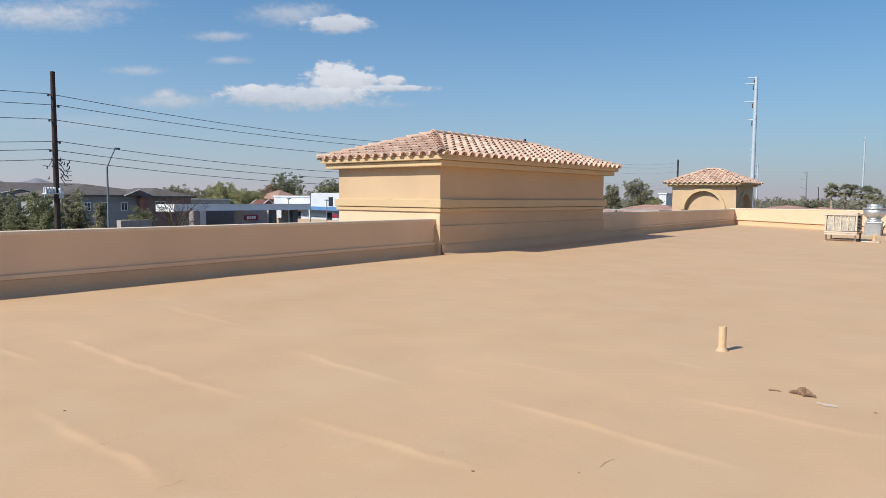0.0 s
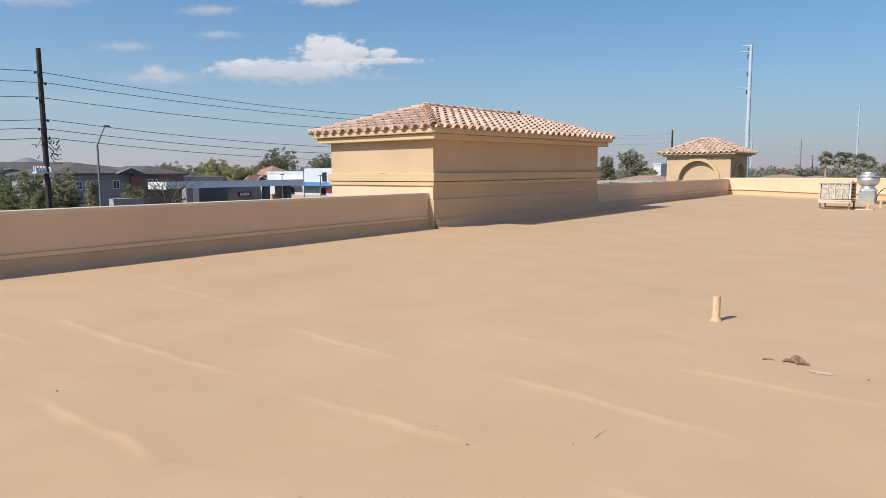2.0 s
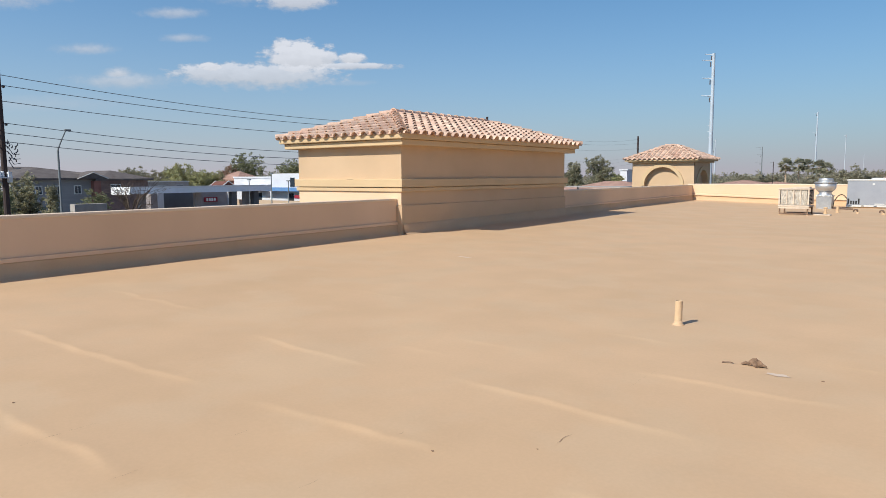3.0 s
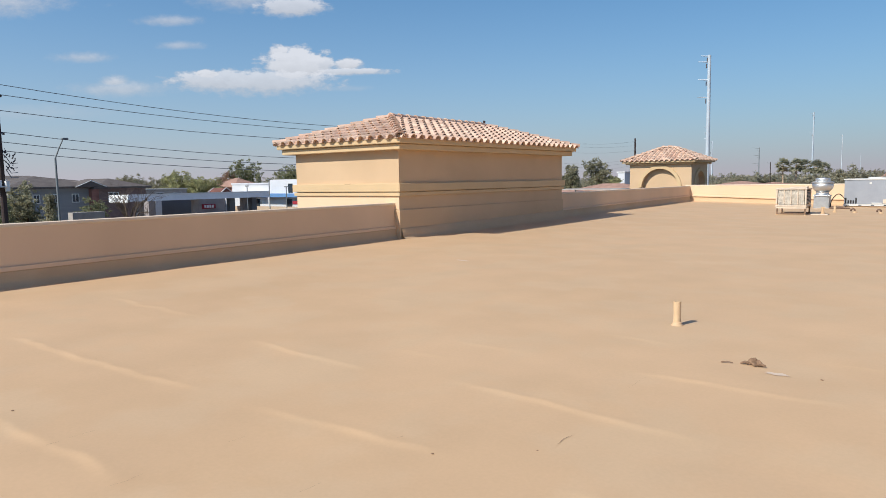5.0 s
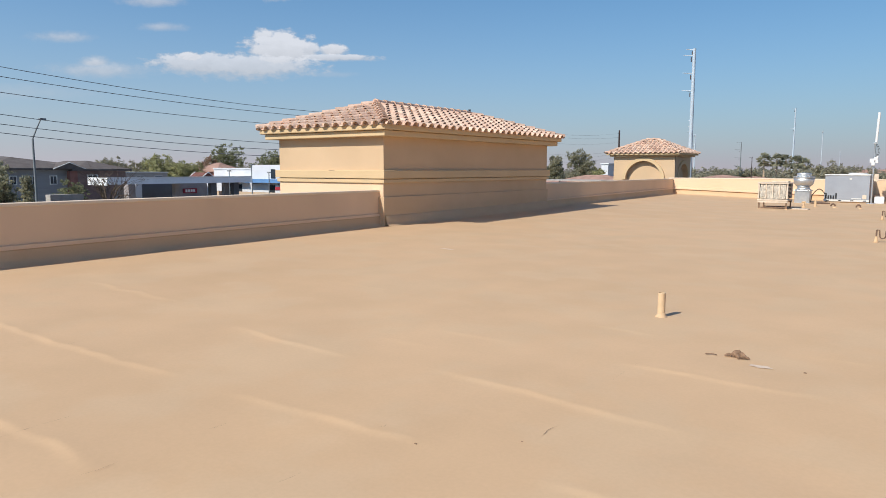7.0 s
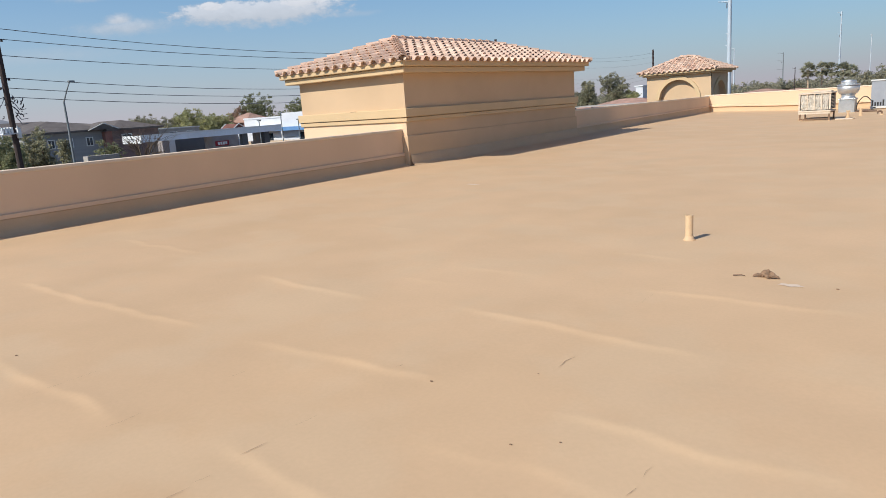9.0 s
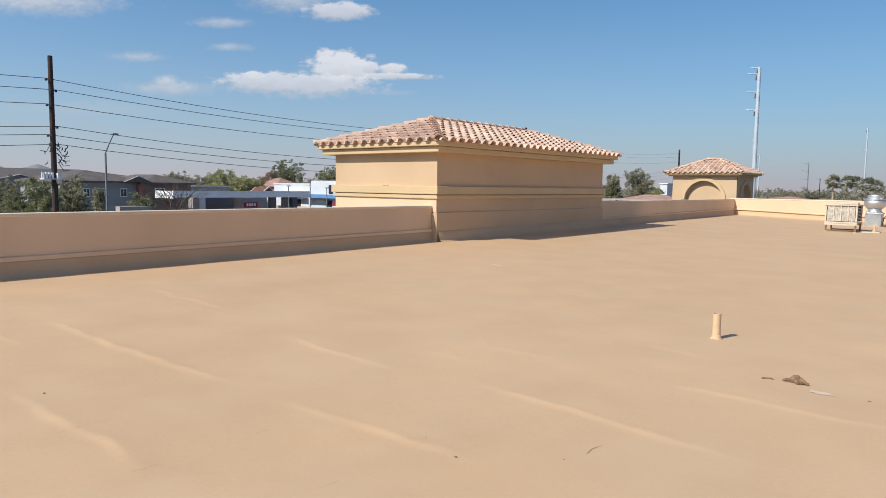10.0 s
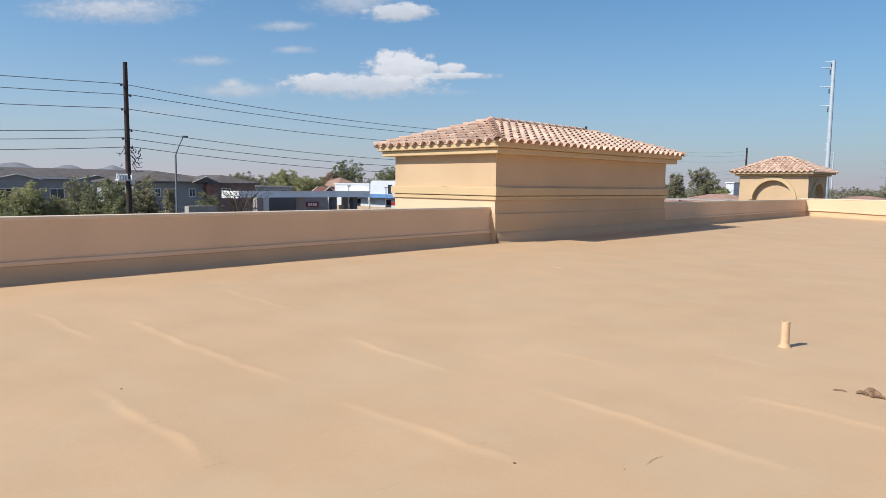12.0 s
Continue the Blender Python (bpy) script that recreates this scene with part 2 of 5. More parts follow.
SAND = material("sand_wall", (0.50, 0.38, 0.27), 0.9, var=0.1, scale=0.6)
# distance haze is mixed into the hills' blue-grey base colour
ROCK = material("hazy_far_rock", (0.25, 0.26, 0.29), 1.0, var=0.15, scale=0.004, fine=0.03, bump=0.0)
GROUND = material("dusty_ground", (0.27, 0.215, 0.165), 0.95, var=0.2, scale=0.05, fine=1.2, bump=0.2, tint=(0.12, 0.115, 0.11), tint_scale=0.02, tint_amount=0.9)


GLASS = material("window_glass", (0.03, 0.04, 0.05), 0.08, var=0.05, spec=0.6, bump=0.0)


def leaf_material(name, base, back):
    """Foliage: each clump of leaves has a shade of its own."""
    m = bpy.data.materials.new(name)
    m.use_nodes = True
    nt = m.node_tree
    N, K = nt.nodes.new, nt.links.new
    b = nt.nodes["Principled BSDF"]
    b.inputs["Roughness"].default_value = 0.65
    geo = N("ShaderNodeNewGeometry")
    mix = N("ShaderNodeMix")
    mix.data_type = "RGBA"
    mix.inputs["A"].default_value, mix.inputs["B"].default_value = (*base, 1), (*back, 1)
    K(geo.outputs["Random Per Island"], mix.inputs["Factor"])
    n = N("ShaderNodeTexNoise")
    n.inputs["Scale"].default_value = 0.8
    K(geo.outputs["Position"], n.inputs["Vector"])
    r = N("ShaderNodeMapRange")
    r.inputs["From Min"].default_value, r.inputs["From Max"].default_value = 0.3, 0.7
    r.inputs["To Min"].default_value, r.inputs["To Max"].default_value = 0.7, 1.3
    K(n.outputs["Fac"], r.inputs["Value"])
    s = N("ShaderNodeVectorMath")
    s.operation = "SCALE"
    K(mix.outputs["Result"], s.inputs[0]), K(r.outputs[0], s.inputs["Scale"])
    K(s.outputs[0], b.inputs["Base Color"])
    tr = N("ShaderNodeBsdfTranslucent")
    K(s.outputs[0], tr.inputs["Color"])
    ms = N("ShaderNodeMixShader")
    ms.inputs["Fac"].default_value = 0.5
    K(b.outputs[0], ms.inputs[1]), K(tr.outputs[0], ms.inputs[2])
    K(ms.outputs[0], nt.nodes["Material Output"].inputs["Surface"])
    return m


# green leaf and frond colours are lightened to stand in for haze
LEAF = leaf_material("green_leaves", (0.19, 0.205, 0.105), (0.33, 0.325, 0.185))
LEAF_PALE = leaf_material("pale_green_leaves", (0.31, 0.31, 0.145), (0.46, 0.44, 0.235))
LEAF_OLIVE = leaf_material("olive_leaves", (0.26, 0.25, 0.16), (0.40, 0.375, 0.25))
LEAF_FAR = leaf_material("haze_paled_leaves", (0.28, 0.26, 0.18), (0.41, 0.38, 0.27))
LEAF_BROWN = leaf_material("dry_brown_leaves", (0.32, 0.21, 0.15), (0.44, 0.30, 0.21))
FROND = leaf_material("palm_fronds", (0.28, 0.275, 0.185), (0.41, 0.395, 0.275))


# ---- building blocks ----
def base_of(ob):
    p = Vector((0, 0, 0))
    while ob:
        p += ob.location
        ob = ob.parent
    return p


def mesh_of(name, bm, mat, smooth=False):
    me = bpy.data.meshes.new(name)
    bm.normal_update()
    bm.to_mesh(me)
    bm.free()
    me.materials.append(mat)
    if smooth:
        for p in me.polygons:
            p.use_smooth = True
    return me


def part(name, bm, mat, parent, label="", smooth=False):
    """One mesh, given in world metres, as a part of a thing or of a part."""
    off = base_of(parent)
    for v in bm.verts:
        v.co -= off
    ob = new(name, mesh_of(name, bm, mat, smooth))
    ob.parent = parent
    return tagged(ob, label)


def solid(name, bm, mat, label, category, kind="", group="", smooth=False, base=(0, 0, 0)):
    """One mesh as a thing of its own."""
    for v in bm.verts:
        v.co -= Vector(base)
    ob = new(name, mesh_of(name, bm, mat, smooth))
    ob.location = base
    return tagged(ob, label, category, group, kind)


def thing(name, at, label, category, group="", kind=""):
    ob = new(name)
    ob.location = at
    ob.empty_display_size = 0.2
    return tagged(ob, label, category, group, kind)


def box(bm, x0, y0, z0, x1, y1, z1, bevel=0.0):
    made = bmesh.ops.create_cube(bm, size=1.0)["verts"]
    for v in made:
        v.co = Vector(((x0 + x1) / 2 + v.co.x * (x1 - x0), (y0 + y1) / 2 + v.co.y * (y1 - y0), (z0 + z1) / 2 + v.co.z * (z1 - z0)))
    if bevel:
        bmesh.ops.bevel(bm, geom=list({e for v in made for e in v.link_edges}), offset=bevel, segments=2, affect="EDGES", profile=0.5)
    return bm


def boxed(*a, bevel=0.0):
    return box(bmesh.new(), *a, bevel=bevel)


def tube(bm, pts, radius, sides=8, end_radius=None, caps=True):
    """A round bar along a line of points, tapering to end_radius."""
    pts = [Vector(p) for p in pts]
    end_radius = radius if end_radius is None else end_radius
    rings = []
    n = len(pts)
    for i, p in enumerate(pts):
        d = (pts[min(i + 1, n - 1)] - pts[max(i - 1, 0)]).normalized()
        side = d.cross(Vector((0, 0, 1)))
        if side.length < 1e-3:
            side = Vector((1, 0, 0))
        side.normalize()
        up = side.cross(d)
        r = radius + (end_radius - radius) * i / max(1, n - 1)
        rings.append([bm.verts.new(p + (side * math.cos(a) + up * math.sin(a)) * r) for a in [2 * math.pi * k / sides for k in range(sides)]])
    for a, b in zip(rings, rings[1:]):
        for k in range(sides):
            bm.faces.new((a[k], a[(k + 1) % sides], b[(k + 1) % sides], b[k]))
    if caps:
        bm.faces.new(rings[0][::-1]), bm.faces.new(rings[-1])
    return bm


def tubed(*a, **k):
    return tube(bmesh.new(), *a, **k)


def lathe(bm, x, y, profile, sides=24):
    """A turned shape about the upright axis at x, y; profile: radius, height."""
    rings = [[bm.verts.new((x + r * math.cos(2 * math.pi * k / sides), y + r * math.sin(2 * math.pi * k / sides), z)) for k in range(sides)] for r, z in profile]
    for a, b in zip(rings, rings[1:]):
        for k in range(sides):
            bm.faces.new((a[k], a[(k + 1) % sides], b[(k + 1) % sides], b[k]))
    bm.faces.new(rings[0][::-1]), bm.faces.new(rings[-1])
    return bm


def smooth_step(a, b, x):
    t = min(1.0, max(0.0, (x - a) / (b - a)))
    return t * t * (3 - 2 * t)


# ---- the roof terrace ----
WALL_X, FAR_Y, EAST_X, SOUTH_Y = -10.8, 33.4, 13.0, -7.0
GROUND_Z = -6.0
TOWER = (-14.2, 11.95, -10.66, 19.97)


def roof_level(x, y):
    """The fall of the roof: it rises towards the edge and away along the building."""
    return -0.012 * x + 0.0065 * y + 0.06 * smooth_step(-7.0, -10.5, x)


# soft laps of the coating: from x, y to x, y, height
LAPS = [(-7.6, 2.66, -4.9, 2.77, 0.017), (-5.5, 3.98, -4.2, 3.92, 0.014), (-3.95, 2.83, -2.6, 2.93, 0.014), (-3.15, 4.06, -1.6, 3.96, 0.015), (-2.1, 5.08, -0.9, 5.12, 0.012),
        (-5.4, 1.63, -3.85, 1.68, 0.016), (-1.75, 2.90, -0.65, 2.92, 0.013), (-2.1, 2.33, -1.3, 2.42, 0.009), (-2.9, 1.78, -2.1, 1.75, 0.014), (-4.2, 4.54, -3.8, 4.56, 0.010),
        (-3.9, 5.05, -3.35, 5.07, 0.008), (-2.95, 6.12, -2.4, 6.12, 0.009), (-8.8, 4.27, -7.2, 4.36, 0.011), (-1.0, 6.25, -0.5, 6.25, 0.008), (-8.6, 2.04, -7.1, 2.12, 0.014),
        (-5.0, 7.4, -3.6, 7.44, 0.006), (-8.2, 8.5, -6.8, 8.54, 0.006), (-6.9, 6.3, -5.6, 6.33, 0.006)]


mini = random.Random(8)
for _ in range(26):
    my, mx, ml = mini.uniform(0.6, 9.5), mini.uniform(-9.0, 0.2), mini.uniform(0.25, 0.8)
    LAPS.append((mx, my, mx + ml, my + 0.02, mini.uniform(0.0015, 0.004)))


def surface(x, y):
    z = roof_level(x, y)
    for k, (a, ya, b, yb, h) in enumerate(LAPS):
        if a - 0.4 < x < b + 0.4 and ya - 0.6 < y < ya + 1.6:
            line = ya + (yb - ya) * (x - a) / (b - a)
            edge = line + 0.05 * noise.noise((x * 2.3, k, 0.5)) + 0.03 * noise.noise((x * 6.0, k, 3.5)) + 0.012 * noise.noise((x * 15.0, k, 5.5))
            d = y - edge
            if -0.2 < d < 1.1:
                ends = smooth_step(a - 0.3, a + 0.25, x) * (1 - smooth_step(b - 0.3, b + 0.3, x))
                # a short rise that faces the walk, sharp along its head, and a long soft fall behind
                rise = min(1.0, max(0.0, (d + 0.075) / (0.085 + 0.03 * noise.noise((x * 4.0, k, 7.1))))) ** 1.7
                fall = 1 - 0.22 * smooth_step(0.01, 0.12, d) - 0.78 * smooth_step(0.1, 1.05, d)
                z += 0.66 * h * ends * rise * fall * (0.85 + 0.5 * noise.noise((x * 3.0, k, 9.0)))
    z += 0.0045 * noise.noise((x * 0.5, y * 0.5, 1.3)) + 0.0028 * noise.noise((x * 1.5, y * 1.5, 4.1)) + 0.0009 * noise.noise((x * 5, y * 5, 8.0))
    return z


def grid_line(a, b, fine_a, fine_b, step, grow=1.14, most=0.6):
    pts = list(np.arange(fine_a, fine_b + 1e-6, step))
    s, p = step, fine_b
    while p < b - 1e-6:
        s = min(most, s * grow)
        p = min(b, p + s)
        pts.append(p)
    s, p = step, fine_a
    while p > a + 1e-6:
        s = min(most, s * grow)
        p = max(a, p - s)
        pts.insert(0, p)
    return [float(p) for p in pts]


def build_floor():
    xs = grid_line(WALL_X, EAST_X, -9.0, 0.2, 0.05)
    ys = grid_line(SOUTH_Y, FAR_Y, 0.4, 6.6, 0.02, grow=1.025, most=0.5)
    verts = [(x, y, surface(x, y)) for y in ys for x in xs]
    nx = len(xs)
    faces = [(j * nx + i, j * nx + i + 1, (j + 1) * nx + i + 1, (j + 1) * nx + i) for j in range(len(ys) - 1) for i in range(nx - 1)]
    me = bpy.data.meshes.new("floor")
    me.from_pydata(verts, [], faces)
    me.materials.append(COAT)
    for p in me.polygons:
        p.use_smooth = True
    return tagged(new("floor", me), "flat roof covered in tan elastomeric foam coating with soft laps", "roof", kind="structure")


floor = build_floor()


def sliver(points, width, lift=0.004):
    """A thin open joint lying on the coating."""
    bm = bmesh.new()
    rows = []
    n = max(3, int((Vector(points[-1]) - Vector(points[0])).length / 0.035))
    for i in range(n):
        t = i / (n - 1) * (len(points) - 1)
        k = min(int(t), len(points) - 2)
        a, b = Vector(points[k]), Vector(points[k + 1])
        p = a.lerp(b, t - k)
        d = (b - a).normalized()
        side = Vector((-d.y, d.x))
        w = 0.27 * width * (0.25 + 0.75 * abs(math.sin(3.1 * i + points[0][0] * 7))) * (0.3 if i in (0, n - 1) else 1)
        j = 0.004 * math.sin(1.7 * i + points[0][1])
        rows.append([bm.verts.new((p.x + side.x * (s * w + j), p.y + side.y * (s * w + j), surface(p.x, p.y) + lift)) for s in (-0.5, 0.5)])
    for k, (a, b) in enumerate(zip(rows, rows[1:])):
        if len(rows) < 6 or noise.noise((k * 0.43, 3.7 * points[0][0], 0.4 + points[0][1])) > -0.02:
            bm.faces.new((a[0], a[1], b[1], b[0]))
    return bm


# the sheets under the coating meet in lines along the roof; here and there the joint has opened
for x, y0, y1, wide in [(-4.50, 1.03, 1.13, 0.016), (-4.49, 1.14, 1.30, 0.011), (-4.54, 1.40, 1.62, 0.006), (-4.54, 1.63, 1.71, 0.024), (-4.54, 1.74, 1.97, 0.009), (-2.81, 1.36, 1.51, 0.012),
                        (-2.82, 1.53, 1.78, 0.006), (-2.835, 1.79, 1.94, 0.012), (-2.85, 2.12, 2.26, 0.007), (-2.09, 3.42, 3.60, 0.015), (-1.245, 2.43, 2.50, 0.013), (-1.24, 2.51, 2.76, 0.006),
                        (-2.155, 4.64, 5.20, 0.006), (-3.70, 2.31, 2.52, 0.006), (-5.35, 2.99, 3.50, 0.006), (-3.70, 1.57, 1.77, 0.008), (-6.25, 2.74, 2.82, 0.022), (-2.91, 2.94, 2.99, 0.016)]:
    line = ((x, y0), (x + 0.012 * math.sin(9 * y0), (y0 + y1) / 2), (x + 0.008, y1))
    part("crack", sliver(line, wide), CRACK, floor, "dark hairline joint in the coating")
for x, y, r in [(-2.60, 2.89, 0.008), (-2.14, 3.28, 0.005), (-5.38, 1.77, 0.009), (-1.05, 5.69, 0.010), (-1.84, 2.53, 0.006), (-1.66, 2.66, 0.005)]:
    bm = bmesh.new()
    bmesh.ops.create_icosphere(bm, subdivisions=1, radius=r)
    for v in bm.verts:
        v.co = Vector((x + v.co.x * 1.5, y + v.co.y, surface(x, y) + 0.3 * r + v.co.z * 0.5))
    solid("pebble", bm, DEBRIS, "small dark pebble lying on the tan roof coating", "pebble", group="pebbles on the roof")


def patch(x, y, rx, ry, turn=0.0):
    bm = bmesh.new()
    ring = []
    for k in range(16):
        a = 2 * math.pi * k / 16
        r = 0.75 + 0.35 * math.sin(3 * a + x) * math.sin(2 * a + y)
        px, py = r * rx * math.cos(a), r * ry * math.sin(a)
        wx, wy = x + px * math.cos(turn) - py * math.sin(turn), y + px * math.sin(turn) + py * math.cos(turn)
        ring.append(bm.verts.new((wx, wy, surface(wx, wy) + 0.004)))
    bm.faces.new(ring)
    return bm


part("scuff", patch(-1.37, 5.65, 0.11, 0.05, 0.05), WHITE_SCUFF, floor, "bare white scuff in the coating")
part("scuff", patch(-7.40, 9.91, 0.20, 0.06, -0.12), WHITE_SCUFF, floor, "bare white scuff in the coating")


def parapet(name, x0, y0, x1, y1, top, inner, label):
    """A stuccoed roof wall with a coated cap; inner: the way that its inner face looks."""
    wall = solid(name, boxed(x0, y0, GROUND_Z, x1, y1, top - 0.05), PARAPET, label, "wall", kind="structure")
    o = 0.012
    part("coping", boxed(x0 - o, y0 - o, top - 0.05, x1 + o, y1 + o, top, bevel=0.012), CAP, wall, "sunlit coated coping")
    return wall


def flashing(wall, along, fixed, a, b, sign, proud=0.0):
    """The coating turned up the foot of a wall, with a strip along its head, following the fall of the roof."""
    bm, strip = bmesh.new(), bmesh.new()
    rows, heads = [], []
    n = max(2, int((b - a) / 0.4))
    for i in range(n + 1):
        s = a + (b - a) * i / n
        x, y = (fixed, s) if along == "y" else (s, fixed)
        f = roof_level(x, y)
        prof = [(0.20, -0.01), (0.12, 0.012), (0.07, 0.04), (0.045, 0.09), (0.035, 0.21), (0.03, 0.235), (0.0, 0.24)]
        bar = [(0.030, 0.232), (0.042 + proud, 0.235), (0.040 + proud, 0.287), (0.036 + proud, 0.292), (0.0, 0.298 + proud * 0.3)]
        for store, mesh, shape in ((rows, bm, prof), (heads, strip, bar)):
            store.append([mesh.verts.new((x + sign * d, y, f + h) if along == "y" else (x, y + sign * d, f + h)) for d, h in shape])
    for store, mesh in ((rows, bm), (heads, strip)):
        for r, q in zip(store, store[1:]):
            for k in range(len(r) - 1):
                mesh.faces.new((r[k], r[k + 1], q[k + 1], q[k]) if sign * (1 if along == "y" else -1) > 0 else (q[k], q[k + 1], r[k + 1], r[k]))
    part("base_flashing", bm, COAT, wall, "coating turned up the wall foot", smooth=True)
    part("flashing_strip", strip, PARAPET, wall, "thin strip along the flashing head")


wall_west = parapet("wall_west", WALL_X - 0.2, SOUTH_Y, WALL_X, TOWER[1] - 0.003, 1.10, 1, "shaded tan stucco roof parapet with a pale coping")
flashing(wall_west, "y", WALL_X, SOUTH_Y, TOWER[1], 1)
wall_west_far = parapet("wall_west_far", WALL_X - 0.2, TOWER[3] + 0.003, WALL_X, FAR_Y, 1.14, 1, "shaded tan stucco parapet running past the tiled tower")
flashing(wall_west_far, "y", WALL_X, TOWER[3], FAR_Y, 1)
wall_north = parapet("wall_north", WALL_X - 0.2, FAR_Y + 0.003, EAST_X + 0.4, FAR_Y + 0.28, 1.185, 1, "sunlit tan stucco parapet across the roof's end")
flashing(wall_north, "x", FAR_Y, WALL_X, EAST_X, -1, proud=0.05)
wall_east = parapet("wall_east", EAST_X, SOUTH_Y, EAST_X + 0.4, FAR_Y, 1.10, 1, "plain tan stucco parapet closing the roof")
wall_south = parapet("wall_south", WALL_X - 0.4, SOUTH_Y - 0.4, EAST_X + 0.4, SOUTH_Y - 0.003, 1.10, 1, "plain tan stucco parapet behind the walk")


# ---- tiled towers ----
TILE_W, TILE_STEP, TILE_L = 0.305, 0.285, 0.345


def tile_profile(s):
    if s < 0.62:
        return 0.060 * max(0.0, math.sin(math.pi * s / 0.62)) ** 0.55
    return -0.010 * math.sin(math.pi * (s - 0.62) / 0.38)


def tile_bm():
    """A thin shell: top, nose and the underside of the open mouth."""
    bm = bmesh.new()
    cols = [0, 0.012, 0.04, 0.10, 0.19, 0.31, 0.43, 0.52, 0.58, 0.608, 0.62, 0.80, 1.0]
    open_mouth = lambda s: math.sin(math.pi * s / 0.62) ** 0.5 if 0 < s < 0.62 else 0.0
    line = lambda y, z, k: [bm.verts.new((s * TILE_W, y, tile_profile(s) + z + k * open_mouth(s))) for s in cols]
    inside, mouth, nose, back = (0.29, -0.008, 0.0), (0.003, 0.005, 0.027), (0.0, 0.017, 0.033), (TILE_L, 0.002, 0.0)
    # each strip has its own vertices, so that the nose keeps a sharp rim
    for a, b in ((line(*inside), line(*mouth)), (line(*mouth), line(*nose)), (line(*nose), line(*back))):
        for k in range(len(cols) - 1):
            bm.faces.new((a[k], a[k + 1], b[k + 1], b[k]))
    return bm


TILE_MESH = mesh_of("roof_tile", tile_bm(), TILE)


def cap_bm(length):
    bm = bmesh.new()
    n = 8
    line = lambda y, r, lift: [bm.verts.new((r * math.cos(math.pi * k / n), y, lift + 0.9 * r * math.sin(math.pi * k / n) - 0.03)) for k in range(n + 1)]
    inside, mouth, nose, back = (0.10, 0.085, -0.004), (0.004, 0.098, 0.012), (0.0, 0.116, 0.026), (length, 0.090, 0.0)
    for a, b in ((line(*inside), line(*mouth)), (line(*mouth), line(*nose)), (line(*nose), line(*back))):
        for k in range(n):
            bm.faces.new((a[k], a[k + 1], b[k + 1], b[k]))
    return bm


CAP_MESH = mesh_of("ridge_tile", cap_bm(0.40), RIDGE)
for me in (TILE_MESH, CAP_MESH):
    for p in me.polygons:
        p.use_smooth = True


